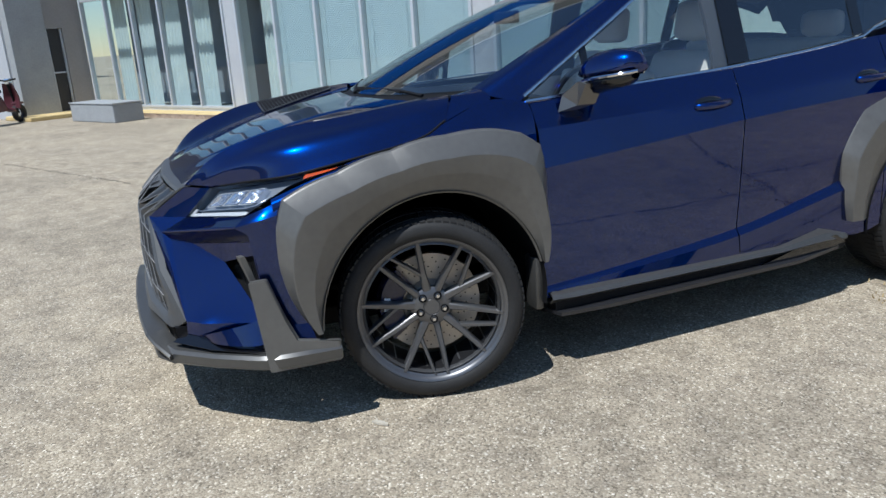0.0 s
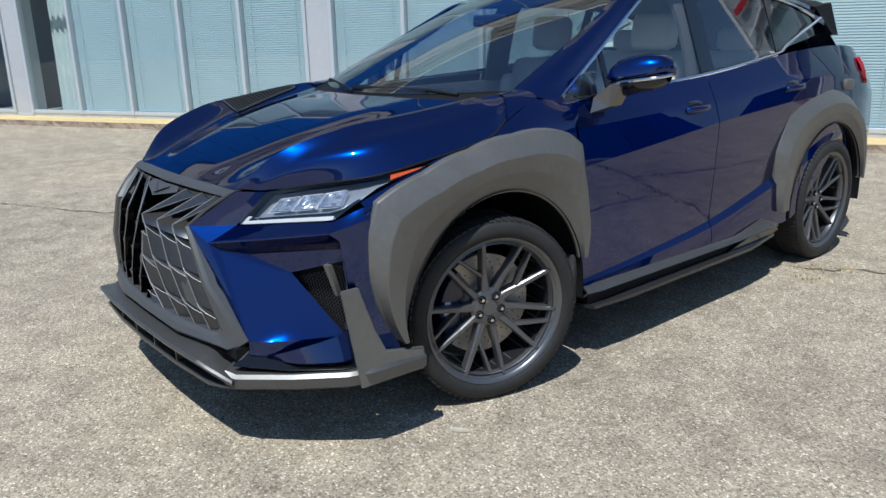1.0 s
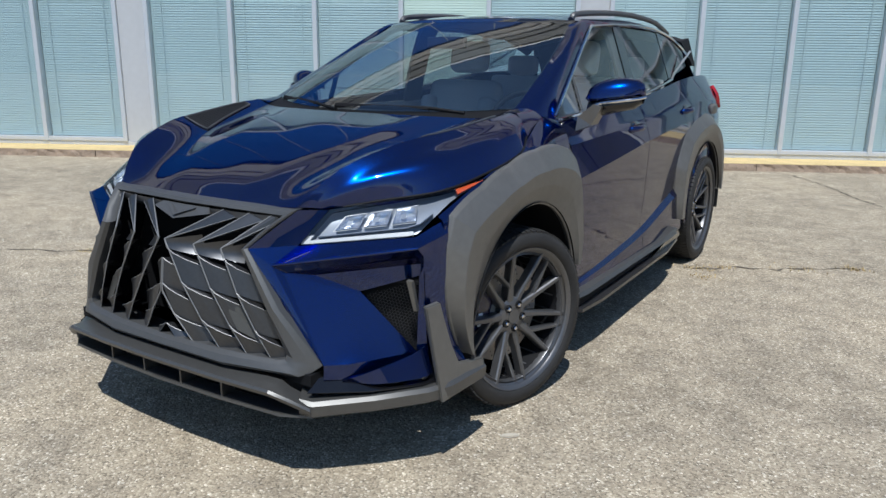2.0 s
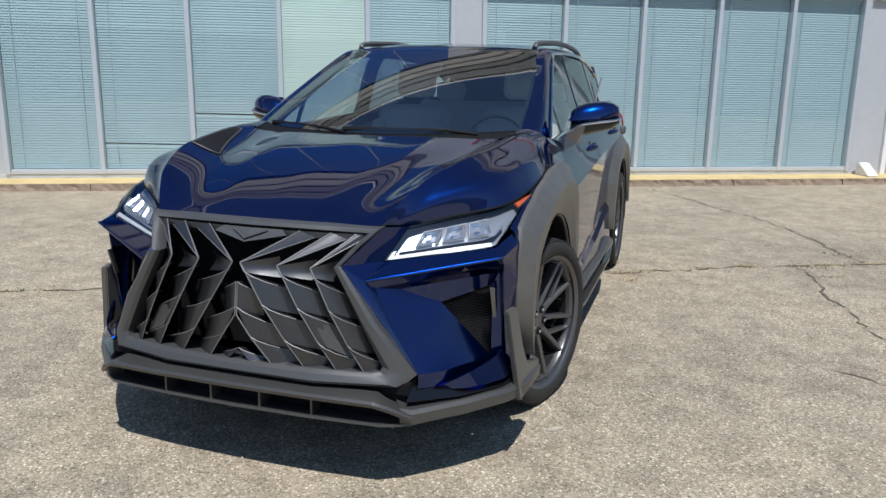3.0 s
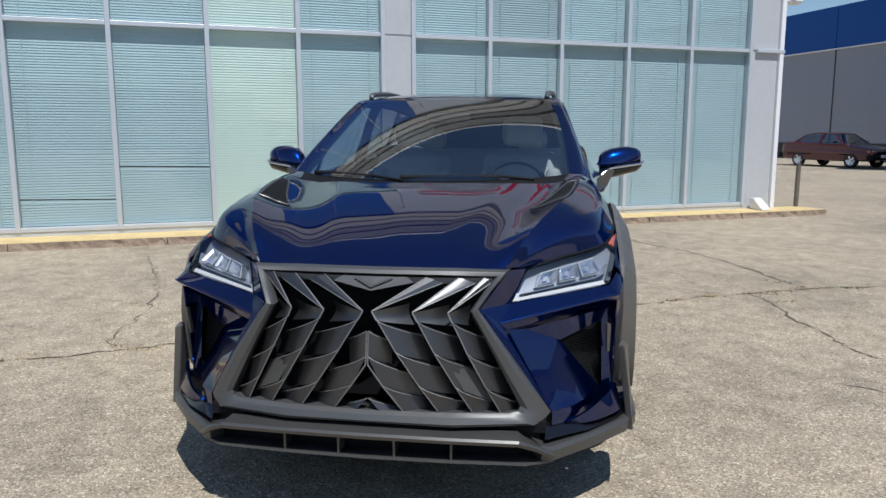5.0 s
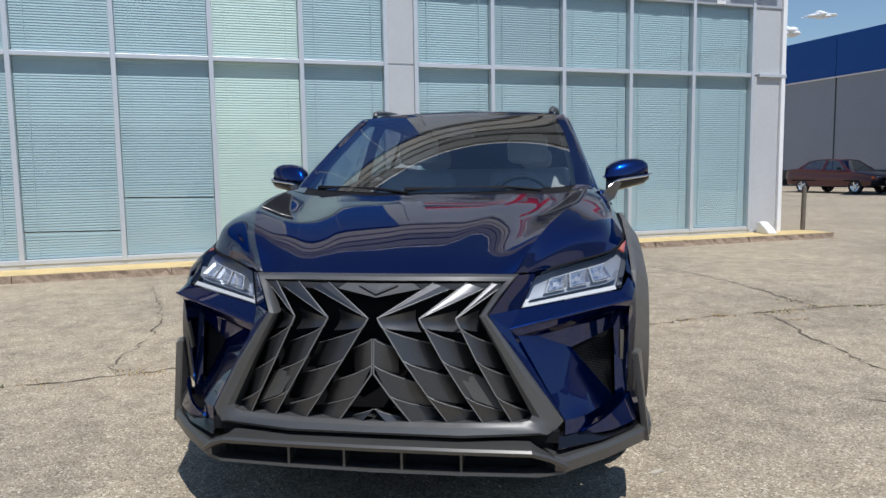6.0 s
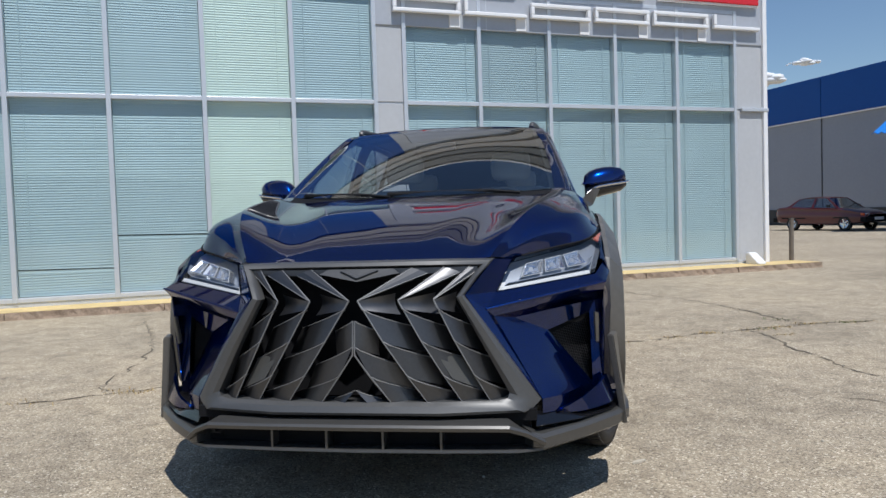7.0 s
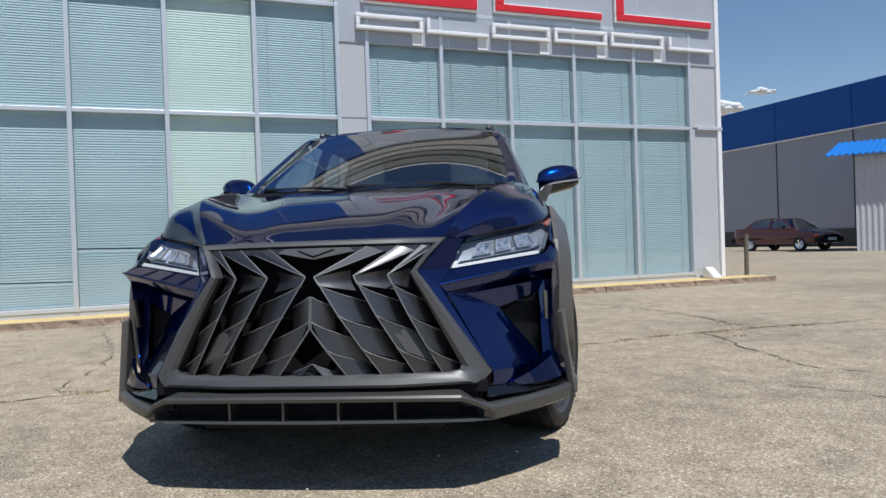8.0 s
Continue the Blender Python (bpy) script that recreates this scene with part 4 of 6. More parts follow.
# splitter lip
def sweep(bm, path, prof):
    """prof(i) gives the cross-section (out, up) at point i of a path that runs round the nose."""
    pts = [V(*p) for p in path]
    rings = []
    for i, p in enumerate(pts):
        a, b = pts[max(i - 1, 0)], pts[min(i + 1, len(pts) - 1)]
        t = (b - a)
        t.z = 0
        t.normalize()
        o = V(t.y, -t.x, 0)
        rings.append([p + o * du + V(0, 0, dz) for du, dz in prof(i)])
    vs = [[bm.verts.new(q) for q in r] for r in rings]
    m = len(vs[0])
    for a, b in zip(vs, vs[1:]):
        for k in range(m):
            bm.faces.new((a[k], a[(k + 1) % m], b[(k + 1) % m], b[k]))
    bm.faces.new(vs[0])
    bm.faces.new(vs[-1][::-1])


def mirror_path(p):
    return [(-x, y, z) for x, y, z in p[:0:-1]] + list(p)


UP = mirror_path([(0, -1.085, 0.362), (0.30, -1.078, 0.361), (0.53, -1.060, 0.358), (0.575, -1.040, 0.335), (0.63, -0.995, 0.293)])
bm = bmesh.new()
sweep(bm, UP, lambda i: [(0.0, 0.013), (0.026, 0.011), (0.033, 0.003), (0.028, -0.010), (-0.03, -0.013), (-0.05, 0.016)])
part("upper_lip", bm, M["lip"], car, "satin grey upper lip bar", smooth=25)
LOW = mirror_path([(0, -1.07, 0.276), (0.30, -1.062, 0.276), (0.55, -1.040, 0.275), (0.63, -0.985, 0.268)])
bm = bmesh.new()
sweep(bm, LOW, lambda i: [(0.0, 0.007), (0.020, 0.005), (0.022, -0.004), (-0.03, -0.010), (-0.06, -0.012), (-0.05, 0.004)])
part("lower_lip", bm, M["lip"], car, "dark lower lip blade", smooth=25)
bm = bmesh.new()
sweep(bm, mirror_path([(0, -1.015, 0.32), (0.52, -0.985, 0.32), (0.60, -0.945, 0.31)]), lambda i: [(0, 0.045), (0.004, -0.045), (-0.02, -0.045), (-0.02, 0.045)])
part("lip_gap", bm, M["black"], car)
for x in (-0.30, -0.10, 0.10, 0.30):
    part("lip_divider", boxed(x - 0.004, x + 0.004, -1.085 + 0.1 * x * x, -1.02, 0.275, 0.352), M["lip"], car)


def lip_corner(bm):
    sweep(bm, [(0.60, -1.015, 0.300), (0.635, -0.992, 0.288), (0.78, -0.855, 0.294), (0.90, -0.715, 0.300), (0.940, -0.64, 0.305), (0.946, -0.52, 0.303), (0.946, -0.42, 0.300)],
          lambda i: [(-0.10 if i < 4 else -0.03, 0.045 if i < 4 else 0.035), (0.004, 0.030), (0.016, 0.018), (0.014, -0.018), (-0.004, -0.030), (-0.10 if i < 4 else -0.03, -0.030)])


both("lip_corner", lip_corner, M["lip"], car, "satin bronze-grey splitter corner", smooth=25)

# grille: dark cavity, frame and three rows of folded blades on each side
def grille_y(x, z):
    for (z0, y0), (z1, y1) in zip(((0.40, -1.060), (0.45, -1.062), (0.62, -1.052), (0.80, -1.030), (0.86, -0.972)), ((0.45, -1.062), (0.62, -1.052), (0.80, -1.030), (0.86, -0.972), (0.95, -0.862))):
        if z0 <= z <= z1:
            return y0 + (y1 - y0) * (z - z0) / (z1 - z0) + 0.20 * x * x
    return -1.06


def gp(x, z, back=0.0):
    return V(x, grille_y(x, z) + back, z)


OUTER = [(0, 0.917), (0.30, 0.917), (0.478, 0.914), (0.425, 0.856), (0.384, 0.798), (0.512, 0.61), (0.635, 0.425), (0.610, 0.402), (0.58, 0.392), (0.30, 0.392), (0, 0.392)]
INNER = [(0, 0.893), (0.28, 0.892), (0.428, 0.889), (0.388, 0.838), (0.354, 0.790), (0.446, 0.620), (0.530, 0.458), (0.522, 0.440), (0.49, 0.434), (0.28, 0.434), (0, 0.434)]


def ring_face(side):
    rows = []
    for (ox, oz), (ix, iz) in zip(OUTER, INNER):
        o, i = gp(ox, oz), gp(ix, iz)
        if oz < 0.5 and ox > 0.55:
            o.y = max(o.y, -0.955 - (0.62 - ox))
        rows.append([o + V(0, 0.025, 0), o, o.lerp(i, 0.25) + V(0, -0.010, 0), o.lerp(i, 0.75) + V(0, -0.004, 0), i + V(0, 0.012, 0), i + V(0, 0.10 if iz < 0.5 else 0.05, 0)])
    return [[V(side * p.x, p.y, p.z) for p in r] for r in rows]


bm = bmesh.new()
for s in (1, -1):
    grid(bm, ring_face(s))
bmesh.ops.remove_doubles(bm, verts=bm.verts, dist=0.0005)
part("grille_frame", bm, M["gun"], car, "satin grey grille frame", smooth=30)
bm = bmesh.new()
grid(bm, [[V(x, y, z) for x in (-w, 0, w)] for w, y, z in ((0.60, -0.80, 0.38), (0.46, -0.80, 0.65), (0.40, -0.80, 0.80), (0.42, -0.78, 0.90))])
part("grille_cavity", bm, M["black"], car)
both("duct_side", lambda bm: grid(bm, [[V(0.615, -0.93, 0.40), V(0.52, -0.965, 0.55), V(0.43, -0.985, 0.70), V(0.365, -0.995, 0.80), V(0.43, -0.88, 0.89)],
                                      [V(0.62, -0.79, 0.37), V(0.52, -0.79, 0.55), V(0.46, -0.79, 0.70), V(0.42, -0.79, 0.80), V(0.44, -0.77, 0.90)]]), M["black"], car)
part("radiator_duct", box(boxed(-0.62, 0.62, -0.98, -0.80, 0.36, 0.40), -0.44, 0.44, -0.86, -0.78, 0.895, 0.902), M["black"], car)

part("grille_header", (lambda b: (grid(b, [[gp(x, z, k) for x in (-0.42, -0.28, -0.14, 0, 0.14, 0.28, 0.42)] for z, k in ((0.889, 0.006), (0.868, 0.030), (0.850, 0.075))]), b)[1])(bmesh.new()), M["blade"], car)
# columns of folded scales: x at the top, at the fold and at the foot, and how far each scale reaches outwards
COLS = [(0.188, 0.016, 0.250, 0.178), (0.303, 0.158, 0.368, 0.150), (0.392, 0.280, 0.464, 0.118)]
FOLD, FOOT = 0.786, 0.430


def scale(bm, edges, a, b, w, drop, depth, step=0.016, foot=None):
    """One scale: its front edge from a to b, its face curving out, down and back; the upper edge stands proud."""
    rows = []
    for p, fwd, fall in ((a, step, drop), (b, 0.0, drop if foot is None else foot)):
        rows.append([p + V(w * u ** 1.15, depth * u ** 1.5 - fwd * u, -fall * u) for u in (0, 0.2, 0.45, 0.72, 1.0)])
    grid(bm, rows)
    under = [p + V(0, 0.03, -0.004) for p in rows[0]]
    grid(bm, [under, rows[0]])
    # bead in the pale edge colour, drawing the lit rim of the scale
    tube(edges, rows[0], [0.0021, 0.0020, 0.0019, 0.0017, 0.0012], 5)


def blade_column(bm, edges, k):
    xt, xm, xb, w = COLS[k]
    top, mid = gp(xt, 0.890, 0.008), gp(xm, FOLD, -0.006)

    def front(z):
        f = (FOLD - z) / (FOLD - FOOT)
        return gp(xm + (xb - xm) * f ** 1.06, z, -0.007 + 0.026 * f * f)

    # broad pointed leaf above the fold, rising to the header, and the curved cheek below it
    reach = 1.0 if k < 2 else 0.6
    right = gp(xt + 0.058 * reach, 0.890 - 0.020 * reach, 0.030)
    us = (0, 0.25, 0.5, 0.75, 1)
    grid(bm, [[mid.lerp(top, u) for u in us], [mid.lerp(top.lerp(right, 0.5) + V(0, -0.006, 0.002), u) for u in us], [mid.lerp(right, u) for u in us]])
    grid(bm, [[mid.lerp(right, u) for u in us], [mid.lerp(right, u) + V(0, 0.022 * u, -0.010 * u) for u in us]])
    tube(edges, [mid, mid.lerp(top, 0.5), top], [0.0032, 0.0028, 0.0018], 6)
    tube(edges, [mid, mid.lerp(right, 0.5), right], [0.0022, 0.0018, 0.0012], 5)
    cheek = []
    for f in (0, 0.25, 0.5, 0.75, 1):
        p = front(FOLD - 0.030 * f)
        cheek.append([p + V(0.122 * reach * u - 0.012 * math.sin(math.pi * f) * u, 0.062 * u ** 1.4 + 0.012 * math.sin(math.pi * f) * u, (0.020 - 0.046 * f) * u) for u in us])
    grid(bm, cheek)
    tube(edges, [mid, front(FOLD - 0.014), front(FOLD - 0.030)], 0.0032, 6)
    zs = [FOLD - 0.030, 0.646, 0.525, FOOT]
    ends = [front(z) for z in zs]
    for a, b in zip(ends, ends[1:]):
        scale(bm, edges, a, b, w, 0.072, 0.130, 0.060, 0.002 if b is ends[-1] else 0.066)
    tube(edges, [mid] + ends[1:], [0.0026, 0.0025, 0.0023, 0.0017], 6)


def centre_column(bm, edges):
    """The star in the middle: a short upright, then a slanting blade to the foot."""
    ends = [gp(0.003, 0.716, 0.0), gp(0.003, 0.628, -0.002), gp(0.004, 0.600, -0.003), gp(0.056, 0.525, 0.002), gp(0.126, FOOT, 0.018)]
    scale(bm, edges, ends[0], ends[1], 0.075, 0.040, 0.055, 0.020)
    scale(bm, edges, ends[1], ends[2].lerp(ends[3], 0.9), 0.150, 0.070, 0.080, 0.035)
    scale(bm, edges, ends[3], ends[4], 0.165, 0.066, 0.120, 0.035, 0.002)
    tube(edges, ends, [0.002, 0.0026, 0.003, 0.003, 0.0022], 5)
    scale(bm, edges, gp(0.002, 0.476, 0.012), gp(0.040, FOOT + 0.004, 0.012), 0.085, 0.036, 0.04, 0.006)


for side in (1, -1):
    for k in range(4):
        bm, edges = bmesh.new(), bmesh.new()
        if k < 3:
            blade_column(bm, edges, k)
        else:
            centre_column(bm, edges)
        for m in (bm, edges):
            for v in m.verts:
                v.co.x *= side
        column = part("grille_blade", bm, M["blade"], car, "folded satin grey grille blades" if k == 0 else "", smooth=28)
        part("blade_edge", edges, M["edge"], column, "thin blade edge with its highlight put into a paler colour" if k == 0 else "", smooth=60)
bm = bmesh.new()
for s in (1, -1):
    plate(bm, [V(s * p.x, p.y, p.z) for p in (gp(0, 0.860, -0.012), gp(0.070, 0.885, -0.006), gp(0.064, 0.888, -0.004), gp(0, 0.866, -0.008))], (0, 0.006, 0.0))
    plate(bm, [V(s * p.x, p.y, p.z) for p in (gp(0, 0.848, -0.002), gp(0.145, 0.874, 0.002), gp(0.12, 0.889, 0.006), gp(0, 0.889, 0.004))], (0, 0.006, 0.0))
part("grille_crest", bm, M["gun"], car)
both("sensor_cover", lambda bm: plate(bm, [gp(0.272, 0.622, 0.012), gp(0.376, 0.576, 0.034), gp(0.438, 0.468, 0.034), gp(0.338, 0.512, 0.012)], (0, 0.008, 0)), M["cover"], car, "plain dark square panel in the grille")

# headlamps
LD, LF, LT, LB = V(0.487, -0.872, 0.797), V(0.836, -0.696, 0.841), V(0.884, -0.315, 0.988), V(0.540, -0.771, 0.906)


LM, LU = V(0.870, -0.525, 0.938), V(0.824, -0.505, 0.962)


def along(pts, stops, u):
    for (p, a), (q, b) in zip(zip(pts, stops), zip(pts[1:], stops[1:])):
        if u <= b:
            return p.lerp(q, (u - a) / (b - a))
    return pts[-1].copy()


def lamp_point(u, v, back=0.0):
    """u from the inner to the outer end, v from the lower to the upper edge."""
    low = along((LD, LF, LM, LT), (0, 0.55, 0.76, 1), u)
    up = along((LB, LU, LT), (0, 0.74, 1), u)
    p = low.lerp(up, v)
    bulge = math.sin(math.pi * min(u * 1.1, 1)) * math.sin(math.pi * v) * 0.012
    return p + V(0.45, -0.75, 0.45).normalized() * (bulge - back)


def lamp_sheet(bm, u0, u1, v0, v1, back=0.0, nu=14, nv=5):
    grid(bm, [[lamp_point(u0 + (u1 - u0) * i / nu, v0 + (v1 - v0) * j / nv, back) for i in range(nu + 1)] for j in range(nv + 1)])


lamps = both("headlamp", lambda bm: lamp_sheet(bm, 0, 1, 0, 1, 0.045), M["lampbox"], car, "slim angular headlamp with three projectors", thick=0.01, out=(0.3, -1, 0.3))
both("lamp_lens", lambda bm: lamp_sheet(bm, 0, 1, 0, 1, -0.002, 20, 6), M["lens"], lamps, "clear lens", out=(0.3, -1, 0.3), smooth=60)


def lamp_rim(bm):
    edge = [lamp_point(i / 16, 0) for i in range(17)] + [lamp_point(1 - i / 16, 1) for i in range(1, 17)]
    back = [p + V(-0.03, 0.06, -0.03) for p in edge]
    grid(bm, [[*edge, edge[0]], [*back, back[0]]])


both("lamp_rim", lamp_rim, M["gloss_black"], lamps, smooth=40)


def running_light(bm):
    grid(bm, [[lamp_point(u, v, 0.012) for u in [0.02 + 0.52 * i / 14 for i in range(15)]] for v in (0.04, 0.085, 0.135)])
    grid(bm, [[lamp_point(u, v, 0.012) for u in (0.0, 0.015, 0.03)] for v in (0.05, 0.15, 0.28)])


both("running_light", running_light, M["drl"], lamps, "white running light strip", thick=0.006, out=(0.3, -1, 0.3))
for u0 in (0.12, 0.27, 0.42):
    def projector(bm, u0=u0):
        """An angular crystal unit: a slanted block with a hollow face."""
        def block(ua, ub, va, vb, b0, lean=0.03):
            f = [lamp_point(ua + lean * vv, vv, b0) for vv in (va, vb)] + [lamp_point(ub + lean * vv, vv, b0) for vv in (vb, va)]
            inner = [p.lerp(sum(f, Vector()) / 4, 0.22) + V(-0.004, 0.008, -0.004) for p in f]
            deep = [p.lerp(sum(f, Vector()) / 4, 0.45) + V(-0.012, 0.022, -0.012) for p in f]
            back = [p + V(-0.02, 0.03, -0.02) for p in f]
            rings = [[bm.verts.new(p) for p in r] for r in (back, f, inner, deep)]
            for a, b in zip(rings, rings[1:]):
                for k in range(4):
                    bm.faces.new((a[k], a[(k + 1) % 4], b[(k + 1) % 4], b[k]))
            bm.faces.new(rings[-1])
        block(u0, u0 + 0.122, 0.36, 0.72, 0.014)
    def unit_edge(bm, u0=u0):
        tube(bm, [lamp_point(u0 + 0.03 * v + du, v, 0.011) for du, v in ((-0.004, 0.32), (-0.004, 0.73), (0.128, 0.73))], 0.0014, 5)
        tube(bm, [lamp_point(u0 + 0.03 * v + du, v, 0.011) for du, v in ((0.124, 0.32), (-0.004, 0.32))], 0.0012, 5)
    both("unit_edge", unit_edge, M["drl"], lamps, "thin white edge of a lamp unit", smooth=50)
    both("projector", projector, M["reflector"], lamps, "bright angular lamp unit", smooth=0)
    both("projector_lens", lambda bm, u0=u0: lamp_sheet(bm, u0 + 0.050, u0 + 0.080, 0.47, 0.60, 0.020, 2, 2), M["lampbox"], lamps, thick=0.002, out=(0.3, -1, 0.3))
both("lamp_divider", lambda bm: grid(bm, [[lamp_point(u, v, bk) for u in [0.05 + 0.6 * i / 8 for i in range(9)]] for v, bk in ((0.24, 0.014), (0.28, 0.065))]), M["lampbox"], lamps, thick=0.003, out=(0, -1, 1))
both("amber_reflector", lambda bm: lamp_sheet(bm, 0.805, 0.985, 0.25, 0.86, 0.006, 8, 3), M["amber"], lamps, "orange side reflector", thick=0.006, out=(0.5, -1, 0.3))

# bonnet vents with mesh
SURF = surface(HOOD, 6, 7, hood_row)


def vent_point(u, v, lift):
    """A point of the vent on the inner flank of the ridge: u from the hollow to the crest, v from front to rear, where it narrows."""
    f, k = 18 + 12 * v, (12.6 + 3.0 * v) + u * (4.9 - 3.2 * v)
    j, i = min(int(f), 34), int(k)
    p = SURF[j][i].lerp(SURF[j][i + 1], k - i).lerp(SURF[j + 1][i].lerp(SURF[j + 1][i + 1], k - i), f - j)
    return p + V(-0.4, -0.3, 0.85) * lift


def vent_plate(bm):
    grid(bm, [[vent_point(i / 5, j / 10, 0.003) for i in range(6)] for j in range(11)])


def vent_rim(bm):
    path = [vent_point(i / 5, 0, 0.004) for i in range(6)] + [vent_point(1, j / 10, 0.004) for j in range(1, 11)] + [vent_point(i / 5, 1, 0.004) for i in range(4, -1, -1)] + [vent_point(0, j / 10, 0.004) for j in range(9, 0, -1)]
    tube(bm, path, 0.0045, 6, closed=True)


def vent_slats(bm):
    for j in range(1, 22):
        tube(bm, [vent_point(i / 4, j / 22, 0.006) for i in range(5)], 0.0022, 4)


vents = both("bonnet_vent", vent_plate, M["black"], car, "black mesh bonnet vent", thick=0.003, out=(0, 0, 1))
both("vent_rim", vent_rim, M["lip"], vents, smooth=50)
both("vent_slat", vent_slats, M["mesh"], vents, smooth=50)
both("bonnet_gap", lambda bm: tube(bm, [SURF[j][-1] + V(0.001, 0, 0.0) for j in range(2, 36)], 0.0042, 6), M["black"], car, "dark gap along the bonnet")

# ---- kit on the sides: flares, sills, mirrors, handles ----
def flare(bm, yc, outline, r=0.468, x_out=0.950, x_body=0.903):
    """A wide arch: outline is its edge on the body as (angle, radius), swept round the wheel; the face bulges to a flat band and turns in at the tyre."""
    def at(a):
        for (a0, r0), (a1, r1) in zip(outline, outline[1:]):
            if a0 <= a <= a1:
                return r0 + (r1 - r0) * (a - a0) / (a1 - a0)
        return outline[-1][1]
    a0, a1 = outline[0][0], outline[-1][0]
    angs = sorted(set([a0 + (a1 - a0) * i / 54 for i in range(55)] + [a for a, _ in outline]))
    rows = []
    for a in angs:
        R = at(a)
        c, s = math.cos(radians(a)), math.sin(radians(a))
        rr = r if s > -0.1 else r + 0.02
        lift = max(0.0, s)
        span = R - rr
        prof = [(R, x_body - 0.020), (R - 0.003, x_body - 0.004), (R - 0.008, x_body + 0.002), (R - (0.10 + 0.26 * lift) * span, x_out + 0.001), (R - (0.12 + 0.26 * lift) * span, x_out + 0.003),
                (rr + 0.36 * span, x_out - 0.002), (rr + 0.33 * span, x_out - 0.004), (rr + 0.012, x_out - 0.026), (rr + 0.002, x_out - 0.030), (rr + 0.001, x_out - 0.036), (rr + 0.014, x_out - 0.058)]
        rows.append([V(x, yc - q * c, WR + q * s) for q, x in prof])
    grid(bm, rows)


def polar(yc, pts):
    """(angle, radius) seen from the hub, forward = 0 degrees and up = 90, for points (y, z)."""
    return sorted((math.degrees(math.atan2(z - WR, yc - y)), math.hypot(y - yc, z - WR)) for y, z in pts)


FLARE_F = polar(0, [(-0.505, 0.385), (-0.605, 0.66), (-0.600, 0.80), (-0.565, 0.893), (-0.36, 0.965), (-0.15, 1.020), (0.08, 1.054), (0.27, 1.058), (0.40, 1.028), (0.482, 0.975), (0.508, 0.75), (0.480, 0.50)])
FLARE_R = polar(2.79, [(2.165, 0.40), (2.14, 0.60), (2.13, 0.745), (2.24, 0.945), (2.38, 1.00), (2.60, 1.04), (2.90, 1.03), (3.08, 0.96), (3.22, 0.82), (3.27, 0.62), (3.265, 0.45)])
both("front_flare", lambda bm: flare(bm, 0.0, FLARE_F), M["kit"], car, "satin bronze-grey front wheel arch flare", smooth=14, out=(1, 0, 0))
both("rear_flare", lambda bm: flare(bm, AX[1], FLARE_R, 0.475), M["kit"], car, "satin bronze-grey rear wheel arch flare", smooth=14, out=(1, 0, 0))
both("fuel_flap_block", lambda bm: box(bm, 0.84, 0.915, 2.95, 3.08, 1.03, 1.10, bevel=0.02), M["kit"], car)
for yc in AX:
    def liner(bm, yc=yc):
        ring = [(yc - 0.478 * math.cos(a), WR + 0.478 * math.sin(a)) for a in [radians(-8 + 196 * i / 30) for i in range(31)]]
        grid(bm, [[V(x, y, z) for y, z in ring] for x in (0.45, 0.70, 0.93)])
        v = [bm.verts.new((0.46, y, z)) for y, z in ring]
        bm.faces.new(v)
    both("wheel_liner", liner, M["black"], car, "black wheel housing", smooth=30)

# floor pan and hidden structure that keeps light out
part("underbody", box(box(boxed(-0.46, 0.46, -0.95, 3.75, 0.22, 0.40, bevel=0.02), -0.86, 0.86, 0.50, 2.28, 0.24, 0.42), -0.60, 0.60, -0.98, -0.50, 0.255, 0.30), M["black"], car)
part("engine_bay", boxed(-0.46, 0.46, -0.78, 0.55, 0.40, 0.84), M["black"], car)
part("firewall", boxed(-0.80, 0.80, 0.50, 0.56, 0.40, 1.08), M["black"], car)


def skirt(bm):
    pts = [(0.50, 0.0), (0.60, 0.012), (1.2, 0.014), (1.75, 0.014), (2.02, 0.030), (2.20, 0.0)]
    rows = []
    for y, d in pts:
        up = 0.05 if 1.9 < y < 2.1 else 0.0
        rows.append([V(0.905, y, 0.345 + up), V(0.928 + d, y, 0.338 + up * 0.7), V(0.940 + d, y, 0.320 + up * 0.4), V(0.915 + d * 0.3, y, 0.296), V(0.85, y, 0.29)])
    grid(bm, rows)


both("side_skirt", skirt, M["lip"], car, "satin dark grey side skirt", smooth=25, thick=0.008, out=(1, 0, 0))


def blade_skirt(bm):
    plate(bm, [V(0.86, 0.50, 0.262), V(0.955, 0.53, 0.262), V(0.972, 0.75, 0.262), V(0.972, 1.85, 0.268), V(0.955, 2.12, 0.295), V(0.86, 2.2, 0.29)], (0, 0, -0.016))


both("skirt_blade", blade_skirt, M["satin_black"], car, "flat black skirt blade")
both("skirt_box", lambda bm: box(bm, 0.84, 0.925, 0.52, 2.18, 0.262, 0.305), M["black"], car)
both("skirt_winglet", lambda bm: plate(bm, [V(0.945, 1.62, 0.268), V(0.958, 1.98, 0.355), V(0.958, 2.10, 0.352), V(0.958, 2.16, 0.31), V(0.95, 2.0, 0.275)], (-0.012, 0, 0)), M["gloss_black"], car)


